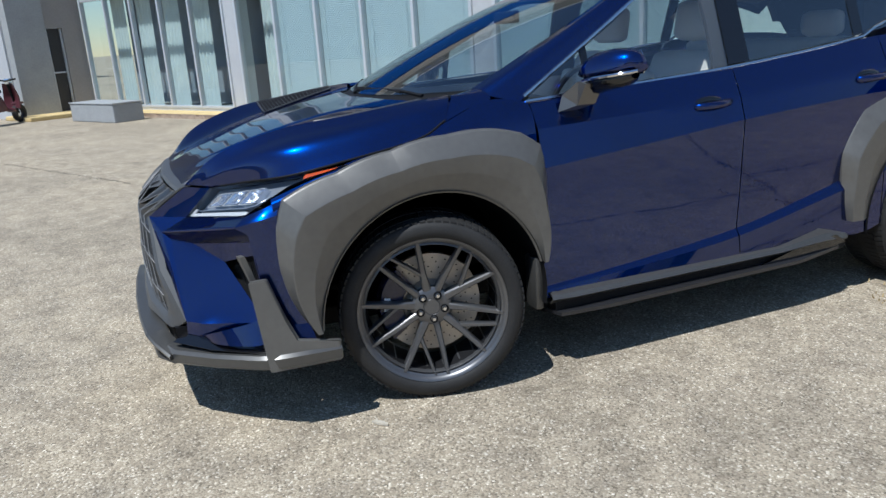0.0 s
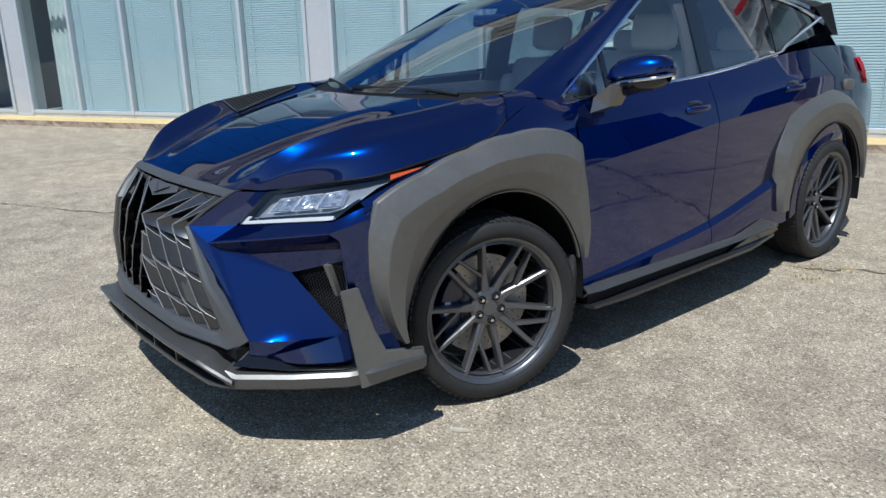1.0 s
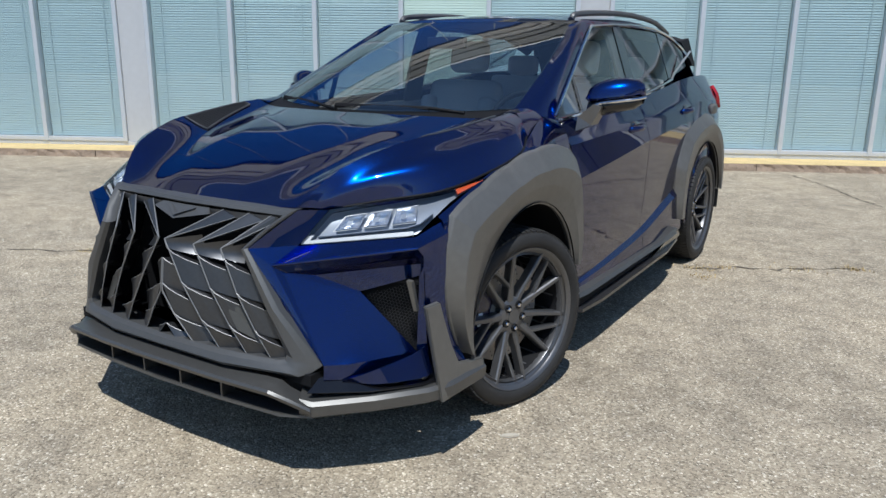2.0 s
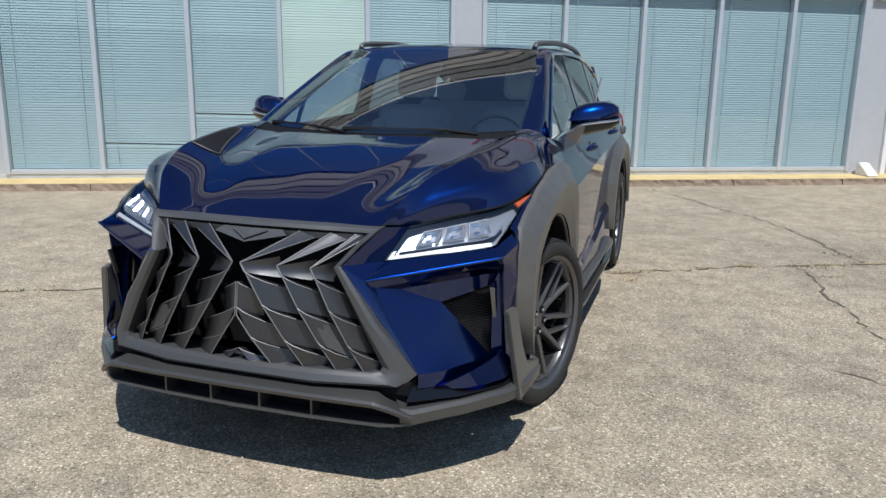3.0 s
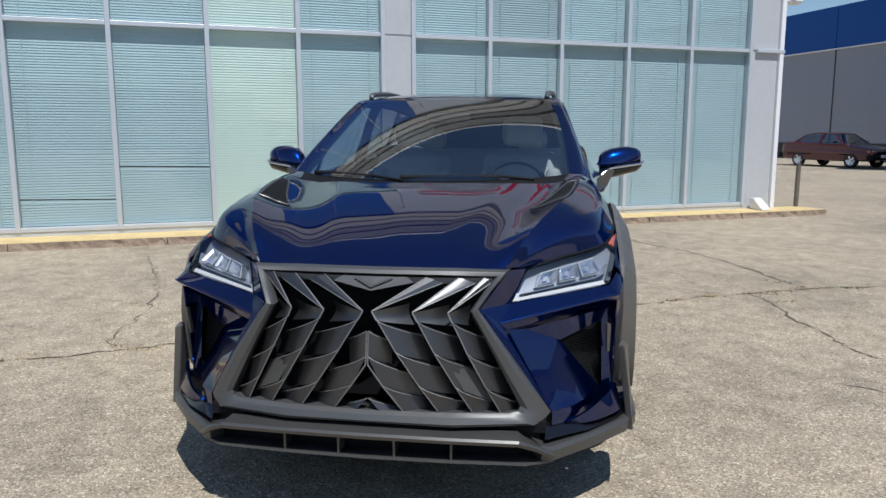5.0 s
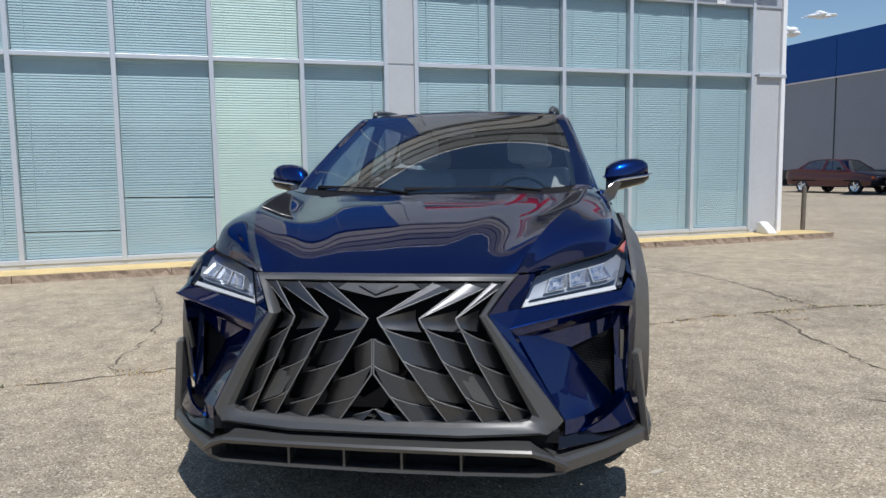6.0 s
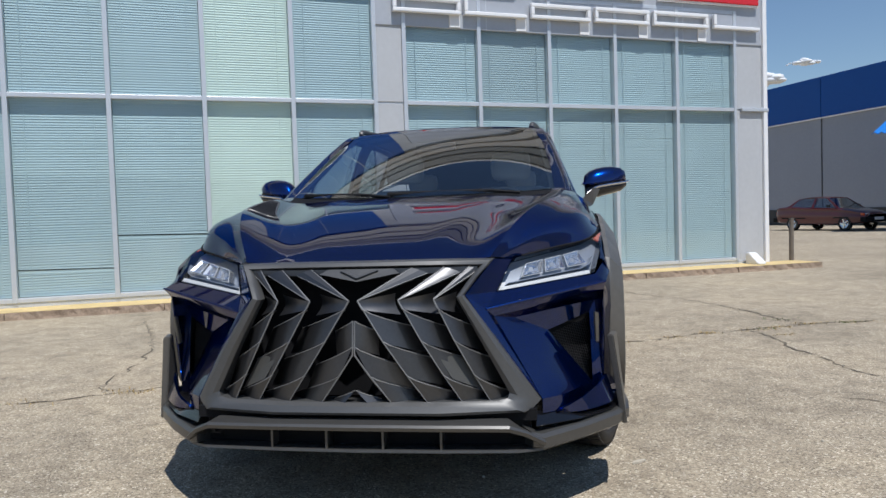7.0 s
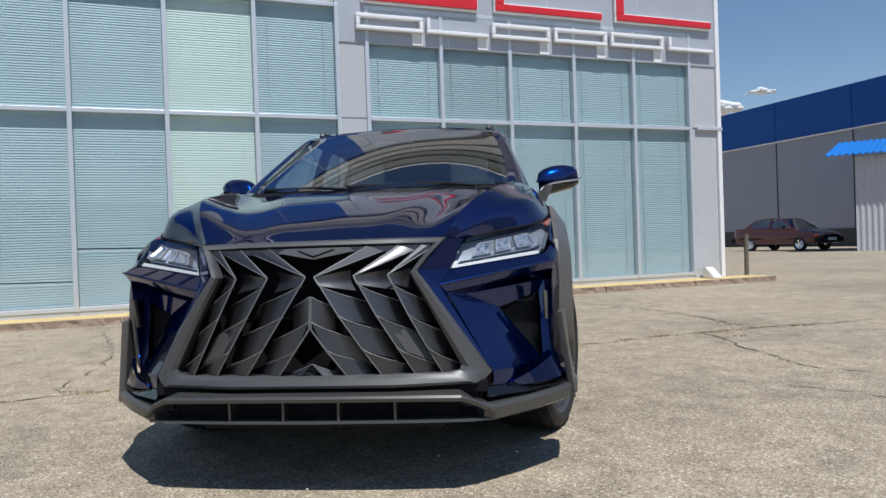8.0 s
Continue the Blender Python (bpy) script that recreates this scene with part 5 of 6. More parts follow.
def mirror_cap(bm):
    c = V(0.962, 0.785, 1.236)
    rows = []
    for i in range(9):
        a = -0.5 * math.pi + math.pi * i / 8
        for_x = 0.122 * math.sin(a)
        r = max(0.0, math.cos(a)) ** 0.55
        rows.append([c + V(for_x - 0.01 * (k == 0), 0.045 * math.sin(a) - 0.085 * r * math.cos(t) * (1.0 if math.cos(t) > 0 else 0.72), (0.088 if math.sin(t) > 0 else 0.026) * r * math.sin(t) + 0.012 * math.sin(a)) for k, t in enumerate([math.tau * q / 16 for q in range(17)])])
    grid(bm, rows)
    bmesh.ops.remove_doubles(bm, verts=bm.verts, dist=0.0008)


mirrors = both("door_mirror", mirror_cap, M["blue"], car, "blue door mirror", smooth=60)


def mirror_low(bm):
    rows = []
    for x, y, z, dy, h in ((0.850, 0.72, 1.160, 0.030, 0.055), (0.89, 0.745, 1.190, 0.055, 0.046), (0.97, 0.765, 1.203, 0.066, 0.038), (1.05, 0.785, 1.214, 0.055, 0.030), (1.082, 0.80, 1.224, 0.02, 0.014)):
        rows.append([V(x, y + dy * math.cos(t), z + h * math.sin(t)) for t in [math.tau * q / 12 for q in range(13)]])
    grid(bm, rows)


both("mirror_base", mirror_low, M["gloss_black"], mirrors, "black lower shell", smooth=60)
both("mirror_foot", lambda bm: plate(bm, [V(0.838, 0.60, 1.085), V(0.89, 0.66, 1.110), V(0.93, 0.675, 1.195), V(0.895, 0.66, 1.205), V(0.838, 0.62, 1.150)], (0, 0.085, 0.0)), M["silver"], mirrors, "satin silver mirror foot")
both("mirror_strip", lambda bm: tube(bm, spline([(0.86, 0.655, 1.170), (0.91, 0.685, 1.205), (0.98, 0.695, 1.218), (1.06, 0.735, 1.230), (1.092, 0.80, 1.240)], 4), 0.007, 6), M["chrome"], mirrors, "bright strip")
both("mirror_glass", lambda bm: plate(bm, [V(0.89, 0.852, 1.21), V(1.06, 0.852, 1.225), V(1.075, 0.852, 1.27), V(1.04, 0.852, 1.315), V(0.92, 0.852, 1.31), V(0.885, 0.852, 1.27)], (0, 0.004, 0)), M["chrome"], mirrors, "mirror glass")

for y, z, x in ((1.37, 1.047, 0.874), (2.33, 1.092, 0.886)):
    hs = both("door_handle", lambda bm, y=y, z=z, x=x: (tube(bm, spline([(x - 0.006, y - 0.105, z - 0.004), (x + 0.024, y - 0.055, z), (x + 0.028, y + 0.03, z + 0.003), (x - 0.006, y + 0.105, z + 0.006)], 4), [0.008] + [0.017] * 11 + [0.012], 8)), M["blue"], car, "blue door handle", smooth=60)
    both("handle_cup", lambda bm, y=y, z=z, x=x: (bmesh.ops.create_uvsphere(bm, u_segments=20, v_segments=8, radius=1.0, matrix=Matrix.Translation((x - 0.006, y - 0.02, z - 0.004)) @ Matrix.Diagonal((0.012, 0.100, 0.043, 1)))), M["gloss_black"], hs, "dark handle recess", smooth=60)

# ---- wheels ----
def lathe(bm, prof, n=64):
    """Spins (radius, x) round the axle."""
    grid(bm, [[V(x, -r * math.cos(a), r * math.sin(a)) for r, x in prof] for a in [math.tau * i / n for i in range(n + 1)]])
    bmesh.ops.remove_doubles(bm, verts=bm.verts, dist=0.0004)


def tyre_build(bm):
    lathe(bm, [(0.292, -0.13), (0.320, -0.142), (0.352, -0.140), (0.367, -0.118), (0.372, -0.09), (0.372, 0.09), (0.3675, 0.112), (0.358, 0.128), (0.345, 0.135), (0.328, 0.138), (0.314, 0.136), (0.303, 0.128), (0.296, 0.118)], 80)


def tread_blocks(bm):
    for i in range(76):
        a = math.tau * i / 76
        for x0, x1, sh in ((0.086, 0.124, 0.0), (-0.124, -0.086, 0.0), (0.02, 0.078, 0.02), (-0.078, -0.02, 0.02)):
            da = 0.030
            v = []
            for aa, rr in ((a + sh, 0.3725), (a + sh + da * 1.9, 0.3725)):
                for x in (x0, x1):
                    r2 = 0.3755 if abs(x) < 0.1 else 0.3690
                    v.append(bm.verts.new((x, -r2 * math.cos(aa), r2 * math.sin(aa))))
            for aa in (a + sh, a + sh + da * 1.9):
                for x in (x0, x1):
                    v.append(bm.verts.new((x, -0.362 * math.cos(aa), 0.362 * math.sin(aa))))
            for f in ((0, 1, 3, 2), (0, 4, 5, 1), (2, 3, 7, 6), (0, 2, 6, 4), (1, 5, 7, 3)):
                bm.faces.new([v[k] for k in f])


def rim_build(bm):
    lathe(bm, [(0.262, -0.10), (0.262, 0.06), (0.268, 0.092), (0.278, 0.100), (0.288, 0.106), (0.298, 0.114), (0.304, 0.122), (0.300, 0.129), (0.290, 0.125), (0.284, 0.116)], 72)
    lathe(bm, [(0.284, 0.098), (0.270, 0.104), (0.266, 0.096), (0.266, 0.07)], 72)


def bar(bm, p, q, w0, w1, d):
    """A spoke from p to q (radius, angle, x): flat top, chamfered sides, d deep."""
    P, Q = [V(x, -r * math.cos(radians(a)), r * math.sin(radians(a))) for r, a, x in (p, q)]
    t = (Q - P).normalized()
    s = t.cross(V(1, 0, 0)).normalized()
    rings = []
    for c, w in ((P, w0), (Q, w1)):
        rings.append([c + s * (k * w) + V(h, 0, 0) for k, h in ((-1, -d), (-1, -0.006), (-0.62, 0.0), (0.62, 0.0), (1, -0.006), (1, -d))])
    vs = [[bm.verts.new(x) for x in r] for r in rings]
    for k in range(6):
        bm.faces.new((vs[0][k], vs[0][(k + 1) % 6], vs[1][(k + 1) % 6], vs[1][k]))
    bm.faces.new(vs[0])
    bm.faces.new(vs[1][::-1])


SPIN = 63.0


def spoke_build(bm):
    """One of five arms: two slim main spokes, the first with a thin side prong that leaves it halfway."""
    for a, w0, w1, w2 in ((0, 0.020, 0.0130, 0.0100), (-36, 0.016, 0.0110, 0.0092)):
        bar(bm, (0.045, a - 4, 0.062), (0.150, a - 1.5, 0.080), w0, w1, 0.045)
        bar(bm, (0.148, a - 1.5, 0.0797), (0.290, a, 0.107), w1, w2, 0.040)
    bar(bm, (0.138, -4, 0.075), (0.287, -26, 0.105), 0.0080, 0.0070, 0.034)


def build_wheel(steer=0.0):
    w = thing("wheel")
    part("tyre", (lambda b: (tyre_build(b), b)[1])(bmesh.new()), M["rubber"], w, "black low-profile tyre", smooth=40)
    tagged(part("tread", (lambda b: (tread_blocks(b), b)[1])(bmesh.new()), M["rubber"], w), kind="stuff")
    part("rim", (lambda b: (rim_build(b), b)[1])(bmesh.new()), M["rim"], w, "dark grey forged rim", smooth=35)
    part("rim_barrel", (lambda b: (lathe(b, [(0.268, -0.11), (0.262, -0.08), (0.262, 0.07), (0.27, 0.09)], 48), b)[1])(bmesh.new()), M["black"], w, smooth=40)
    sp = part("spoke", (lambda b: (spoke_build(b), b)[1])(bmesh.new()), M["rim"], w, "forked spoke")
    sp.matrix_basis = pose(0, 0, 0, SPIN)
    for k in range(1, 5):
        again(sp, w, pose(0, 0, 0, SPIN + 72 * k))
    part("hub", (lambda b: (lathe(b, [(0.0, 0.070), (0.031, 0.070), (0.033, 0.067), (0.035, 0.069), (0.066, 0.067), (0.080, 0.058), (0.083, 0.0)], 40), b)[1])(bmesh.new()), M["rim"], w, "centre cap", smooth=30)
    nut = part("wheel_nut", (lambda b: (lathe(b, [(0.0, 0.080), (0.007, 0.080), (0.0095, 0.077), (0.0095, 0.055)], 6), b)[1])(bmesh.new()), M["chrome"], w, "bright wheel nut")
    ring = part("nut_seat", (lambda b: (lathe(b, [(0.0095, 0.066), (0.0165, 0.0735), (0.0175, 0.062)], 16), b)[1])(bmesh.new()), M["black"], w)
    for k in range(5):
        a = radians(48 + 72 * k)
        m = Matrix.Translation((0, -0.052 * math.cos(a), 0.052 * math.sin(a)))
        if k == 0:
            nut.matrix_basis, ring.matrix_basis = m, m
        else:
            again(nut, w, m), again(ring, w, m)
    part("brake_disc", (lambda b: (lathe(b, [(0.10, 0.006), (0.206, 0.006), (0.206, -0.026), (0.10, -0.026)], 56), lathe(b, [(0.0, 0.03), (0.085, 0.03), (0.102, 0.0)], 40), b)[2])(bmesh.new()), M["steel"], w, "drilled brake disc", smooth=30)
    b = bmesh.new()
    for k in range(45):
        for r, off in ((0.128, 0.0), (0.150, 0.35), (0.172, 0.7), (0.188, 1.05)):
            a = math.tau * (k + off) / 45 * 1.0
            if (k + int(off * 3)) % 2:
                continue
            c = V(0.0065, -r * math.cos(a), r * math.sin(a))
            b.faces.new([b.verts.new(c + V(0, 0.0034 * math.cos(q), 0.0034 * math.sin(q))) for q in [math.tau * i / 8 for i in range(8)]])
    tagged(part("disc_holes", b, M["black"], w), kind="stuff")
    b = bmesh.new()
    rows = []
    for a in [radians(-46 + 92 * i / 12) for i in range(13)]:
        rows.append([V(x, -r * math.cos(a), r * math.sin(a)) for r, x in ((0.112, 0.012), (0.116, 0.036), (0.15, 0.046), (0.205, 0.044), (0.218, 0.02), (0.218, -0.04))])
    grid(b, rows)
    cal = part("brake_caliper", b, M["caliper"], w, "dark blue brake caliper", smooth=30)
    cal.matrix_basis = pose(0, 0, 0, -6)
    b = bmesh.new()
    for i in range(4):
        box(b, 0.0465, 0.0475, -0.190, -0.166, -0.028 + i * 0.015, -0.017 + i * 0.015)
    mark = part("caliper_mark", b, M["letter"], w)
    mark.matrix_basis = pose(0, 0, 0, -6)
    return w


w0 = build_wheel()
XW = 0.800
STEER = 15.0                     # the front wheels are turned to the right
for i, (sx, y) in enumerate(((1, AX[0]), (1, AX[1]), (-1, AX[0]), (-1, AX[1]))):
    m = pose(sx * XW, y, WR, 0, 0, (0 if sx > 0 else 180) - (STEER if y == 0 else 0))
    w = w0 if i == 0 else copy_thing(w0, m)
    w.matrix_basis = m
    w.parent = car
    w.name = "wheel" if i == 0 else f"wheel.{i:03d}"
    tagged(w, label="dark forked-spoke wheel with low-profile tyre")

# ---- inside the car ----
part("cabin_floor", boxed(-0.78, 0.78, 0.56, 3.3, 0.42, 0.46), M["dash"], car)
both("door_card", lambda bm: box(bm, 0.76, 0.80, 0.56, 2.9, 0.46, 1.12), M["leather"], car, "pale door trim")
part("rear_bulkhead", boxed(-0.74, 0.74, 2.55, 2.62, 0.46, 1.12), M["dash"], car)
symmetric("dashboard", [[(0, 0.06, 1.145), (0.40, 0.14, 1.145), (0.66, 0.34, 1.150)], [(0, 0.40, 1.150), (0.40, 0.45, 1.145), (0.72, 0.56, 1.13)], [(0, 0.70, 1.135), (0.42, 0.72, 1.13), (0.76, 0.74, 1.085)], [(0, 0.92, 1.03), (0.42, 0.92, 1.02), (0.77, 0.90, 1.0)], [(0, 0.95, 0.70), (0.42, 0.95, 0.70), (0.77, 0.92, 0.70)]], M["dash"], "dark dashboard", thick=0.02, out=(0, 0.5, 1))
HEADL = [[(0, 1.00, 1.588), (0.34, 1.05, 1.584), (0.55, 1.17, 1.570)], [(0, 1.46, 1.625), (0.34, 1.46, 1.618), (0.57, 1.46, 1.585)], [(0, 1.66, 1.636), (0.34, 1.66, 1.627), (0.575, 1.66, 1.590)], [(0, 2.1, 1.642), (0.34, 2.1, 1.633), (0.58, 2.1, 1.59)], [(0, 3.1, 1.55), (0.34, 3.08, 1.54), (0.56, 3.0, 1.49)]]
symmetric("front_headliner", HEADL[:2], M["dash"], "dark front roof lining", thick=0.008, out=(0, 0, -1), nv=4)
symmetric("roof_hoop", HEADL[1:3], M["headliner"], "grey roof lining", thick=0.010, out=(0, 0, -1), nv=3)
symmetric("rear_headliner", HEADL[2:], M["dash"], "dark rear roof lining", thick=0.008, out=(0, 0, -1), nv=4)
both("b_pillar_trim", lambda bm: net(bm, [[(0.570, 1.46, 1.592), (0.575, 1.66, 1.597)], [(0.632, 1.47, 1.50), (0.638, 1.66, 1.50)], [(0.700, 1.48, 1.30), (0.702, 1.665, 1.30)], [(0.742, 1.48, 1.12), (0.742, 1.67, 1.12)]], 3, 4), M["headliner"], car, "grey inner pillar trim", thick=0.02, out=(-1, 0, 0))


def seat(cx, cy, wide):
    s = part("seat", boxed(-wide / 2, wide / 2, -0.28, 0.24, 0.46, 0.76, bevel=0.06), M["leather"], car, "pale leather seat", smooth=50)
    s.matrix_basis = pose(cx, cy, 0)
    b = part("seat_back", boxed(-wide / 2, wide / 2, -0.075, 0.075, 0.0, 0.62, bevel=0.06), M["leather"], s, smooth=50)
    b.matrix_basis = pose(0, 0.26, 0.66, -14)
    for sx in (1, -1):
        bo = part("seat_bolster", boxed(-0.05, 0.05, -0.13, 0.04, 0.02, 0.50, bevel=0.035), M["leather"], s, smooth=50)
        bo.matrix_basis = pose(sx * (wide / 2 - 0.045), 0.25, 0.66, -14)
    h = part("head_rest", boxed(-0.135, 0.135, -0.055, 0.055, 0.0, 0.20, bevel=0.045), M["leather"], s, smooth=50)
    h.matrix_basis = pose(0, 0.42, 1.31, -8)
    return s


seat(0.375, 1.27, 0.52)
seat(-0.375, 1.27, 0.52)
rear = part("rear_bench", boxed(-0.66, 0.66, 2.10, 2.52, 0.46, 0.78, bevel=0.05), M["leather"], car, "pale rear bench", smooth=50)
part("bench_back", boxed(-0.66, 0.66, 2.48, 2.60, 0.70, 1.28, bevel=0.04), M["leather"], rear, smooth=50)
for x in (-0.40, 0.40):
    part("head_rest", boxed(x - 0.12, x + 0.12, 2.48, 2.58, 1.28, 1.42, bevel=0.04), M["leather"], rear, smooth=50)
b = bmesh.new()
ringp = [V(0.185 * math.cos(a), 0.0, 0.185 * math.sin(a)) for a in [math.tau * i / 32 for i in range(32)]]
tube(b, ringp, 0.015, 8, closed=True)
wheel_s = part("steering_wheel", b, M["dash"], car, "dark steering wheel", smooth=60)
wheel_s.matrix_basis = pose(0.375, 0.96, 1.06, -24)
part("wheel_boss", box(box(boxed(-0.07, 0.07, -0.03, 0.02, -0.06, 0.06, bevel=0.02), -0.18, 0.18, -0.008, 0.008, -0.02, 0.02), -0.015, 0.015, -0.008, 0.008, -0.18, 0.0), M["dash"], wheel_s, smooth=40)
part("inner_mirror", boxed(-0.12, 0.12, 0.80, 0.83, 1.45, 1.51, bevel=0.012), M["dash"], car, "dark inner mirror")

# ---- maroon saloon parked by the hall ----
def saloon(m):
    c = thing("sedan", m, "dark maroon old sedan parked by the hall", "car")
    sec = [(-2.12, 0.62, 0.50, 0.86), (-1.95, 0.76, 0.34, 0.98), (-1.2, 0.80, 0.28, 1.00), (0.0, 0.815, 0.26, 0.93), (0.9, 0.81, 0.26, 0.90), (1.6, 0.79, 0.28, 0.82), (2.05, 0.70, 0.32, 0.72), (2.16, 0.60, 0.40, 0.62)]
    bm = bmesh.new()
    rows = []
    for x, w, z0, z1 in sec:
        rows.append([V(x, -w * k, z) for k, z in ((0.0, z0), (0.9, z0), (1.0, z0 + 0.10), (1.02, (z0 + z1) / 2), (0.98, z1 - 0.10), (0.90, z1), (0.0, z1 + 0.02), (-0.90, z1), (-0.98, z1 - 0.10), (-1.02, (z0 + z1) / 2), (-1.0, z0 + 0.10), (-0.9, z0), (0.0, z0))])
    grid(bm, surface(rows, 2, 4))
    bmesh.ops.holes_fill(bm, edges=[e for e in bm.edges if e.is_boundary])
    body = part("body", bm, M["maroon"], c, "maroon sedan body", smooth=35)
    roof = bmesh.new()
    grid(roof, surface([[V(x, -w, z), V(x, -w * 0.6, z + 0.02), V(x, 0, z + 0.03), V(x, w * 0.6, z + 0.02), V(x, w, z)] for x, w, z in ((-0.98, 0.55, 1.33), (-0.5, 0.58, 1.385), (0.0, 0.58, 1.38), (0.38, 0.55, 1.34))], 3, 4))
    thicken(part("roof", roof, M["maroon"], c, smooth=40), 0.03)
    for s in (1, -1):
        for pts, nm in ((((-1.52, 0.98), (-0.98, 1.33), (-0.92, 1.33), (-1.30, 0.98)), "pillar"), (((-0.26, 0.94), (-0.20, 1.36), (-0.13, 1.36), (-0.15, 0.94)), "pillar"), (((0.95, 0.90), (0.33, 1.35), (0.40, 1.35), (1.06, 0.90)), "pillar")):
            bm = bmesh.new()
            plate(bm, [V(x, s * (0.755 - (z - 0.95) * 0.45), z) for x, z in pts], (0, -s * 0.03, 0))
            part(nm, bm, M["maroon"], c)
        for pts in (((-1.34, 0.98), (-0.92, 1.32), (-0.20, 1.345), (-0.25, 0.95)), ((-0.15, 0.95), (-0.13, 1.345), (0.33, 1.33), (0.92, 0.91))):
            bm = bmesh.new()
            bm.faces.new([bm.verts.new((x, s * (0.745 - (z - 0.95) * 0.45), z)) for x, z in pts])
            part("side_window", bm, M["privacy"], c, "dark side window")
        part("rubbing_strip", boxed(-1.7, 1.5, s * 0.815 - 0.012, s * 0.815 + 0.012, 0.50, 0.55), M["black"], c)
        part("mirror", boxed(0.62, 0.72, s * 0.90 - 0.08, s * 0.90 + 0.08, 0.96, 1.06, bevel=0.02), M["black"], c)
        part("headlamp", boxed(2.00, 2.13, s * 0.50 - 0.14, s * 0.50 + 0.14, 0.58, 0.70, bevel=0.02), M["reflector"], c)
        part("turn_lamp", boxed(1.96, 2.10, s * 0.69 - 0.045, s * 0.69 + 0.045, 0.60, 0.70, bevel=0.02), M["amber"], c, "orange turn lamp")
        part("tail_light", boxed(-2.13, -2.02, s * 0.52 - 0.16, s * 0.52 + 0.16, 0.66, 0.80, bevel=0.02), M["tail"], c)
    for pts, nm in ((((0.40, 0.53, 1.335), (0.40, -0.53, 1.335), (1.06, -0.68, 0.905), (1.06, 0.68, 0.905)), "windscreen"), (((-0.98, 0.53, 1.32), (-0.98, -0.53, 1.32), (-1.52, -0.66, 0.985), (-1.52, 0.66, 0.985)), "rear_screen")):
        bm = bmesh.new()
        bm.faces.new([bm.verts.new(p) for p in pts])
        part(nm, bm, M["privacy"], c)
    part("front_bumper", boxed(1.95, 2.22, -0.76, 0.76, 0.34, 0.54, bevel=0.05), M["black"], c, "dark bumper")
    part("rear_bumper", boxed(-2.24, -1.98, -0.76, 0.76, 0.36, 0.56, bevel=0.05), M["black"], c)
    part("number_plate", boxed(2.215, 2.23, -0.26, 0.26, 0.42, 0.53), M["letter"], c, "white plate")
    for i, (x, s) in enumerate(((1.32, 1), (1.32, -1), (-1.16, 1), (-1.16, -1))):
        w = thing("wheel")
        w.parent = c
        w.matrix_basis = pose(x, s * 0.74, 0.29, 0, 0, -90 if s > 0 else 90)
        b = bmesh.new()
        lathe(b, [(0.19, -0.08), (0.27, -0.09), (0.29, -0.06), (0.29, 0.06), (0.27, 0.09), (0.20, 0.085)], 32)
        for v in b.verts:
            v.co = Vector((v.co.y, -v.co.x, v.co.z))
        part("tyre", b, M["rubber"], w, smooth=40)
        b = bmesh.new()
        lathe(b, [(0.205, 0.07), (0.19, 0.085), (0.175, 0.06), (0.0, 0.02)], 32)
        for k in range(5):
            a = math.tau * k / 5
            bar(b, (0.02, math.degrees(a), 0.078), (0.185, math.degrees(a), 0.084), 0.035, 0.028, 0.03)
        for v in b.verts:
            v.co = Vector((v.co.y, -v.co.x, v.co.z))
        part("rim", b, M["reflector"], w, "silver five-spoke rim", smooth=30)
        if s > 0:
            w.matrix_basis = pose(x, s * 0.74, 0.29, 0, 0, 180)
        else:
            w.matrix_basis = pose(x, s * 0.74, 0.29, 0, 0, 0)
    return c


saloon(pose(11.76, 30.07, rise(11.76, 30.07), 0, 0, -56.8))

# ---- maroon scooter by the entrance ----
sc = thing("scooter", pose(-16.75, -3.72, 0.0, 0, 0, 150), "maroon motor scooter parked on the yard", "scooter")
bm = bmesh.new()
grid(bm, surface([[V(x, -w, z0), V(x, -w, (z0 + z1) / 2), V(x, -w * 0.6, z1), V(x, w * 0.6, z1), V(x, w, (z0 + z1) / 2), V(x, w, z0)] for x, w, z0, z1 in ((-0.75, 0.10, 0.55, 0.70), (-0.45, 0.17, 0.38, 0.74), (-0.1, 0.17, 0.32, 0.70), (0.05, 0.15, 0.28, 0.40), (0.3, 0.15, 0.28, 0.36))], 2, 4))
thicken(part("body_shell", bm, M["scoot"], sc, "maroon plastic shell", smooth=50), 0.01)
part("seat", boxed(-0.72, -0.05, -0.15, 0.15, 0.72, 0.82, bevel=0.04), M["black"], sc, smooth=40)
bm = bmesh.new()
grid(bm, surface([[V(0.40, -0.21, 0.34), V(0.46, 0, 0.34), V(0.40, 0.21, 0.34)], [V(0.42, -0.20, 0.62), V(0.50, 0, 0.62), V(0.42, 0.20, 0.62)], [V(0.36, -0.13, 0.92), V(0.44, 0, 0.94), V(0.36, 0.13, 0.92)]], 4, 4))
thicken(part("leg_shield", bm, M["scoot"], sc, smooth=50), 0.02)
part("handlebar", tube(bmesh.new(), [(0.24, -0.33, 1.02), (0.32, -0.12, 1.0), (0.34, 0, 0.98), (0.32, 0.12, 1.0), (0.24, 0.33, 1.02)], 0.018, 8), M["black"], sc, smooth=40)
part("head_light", boxed(0.36, 0.50, -0.08, 0.08, 0.90, 1.04, bevel=0.03), M["reflector"], sc, smooth=40)
part("fork", tube(bmesh.new(), [(0.38, 0, 0.9), (0.56, 0, 0.22)], 0.03, 8), M["black"], sc, smooth=40)
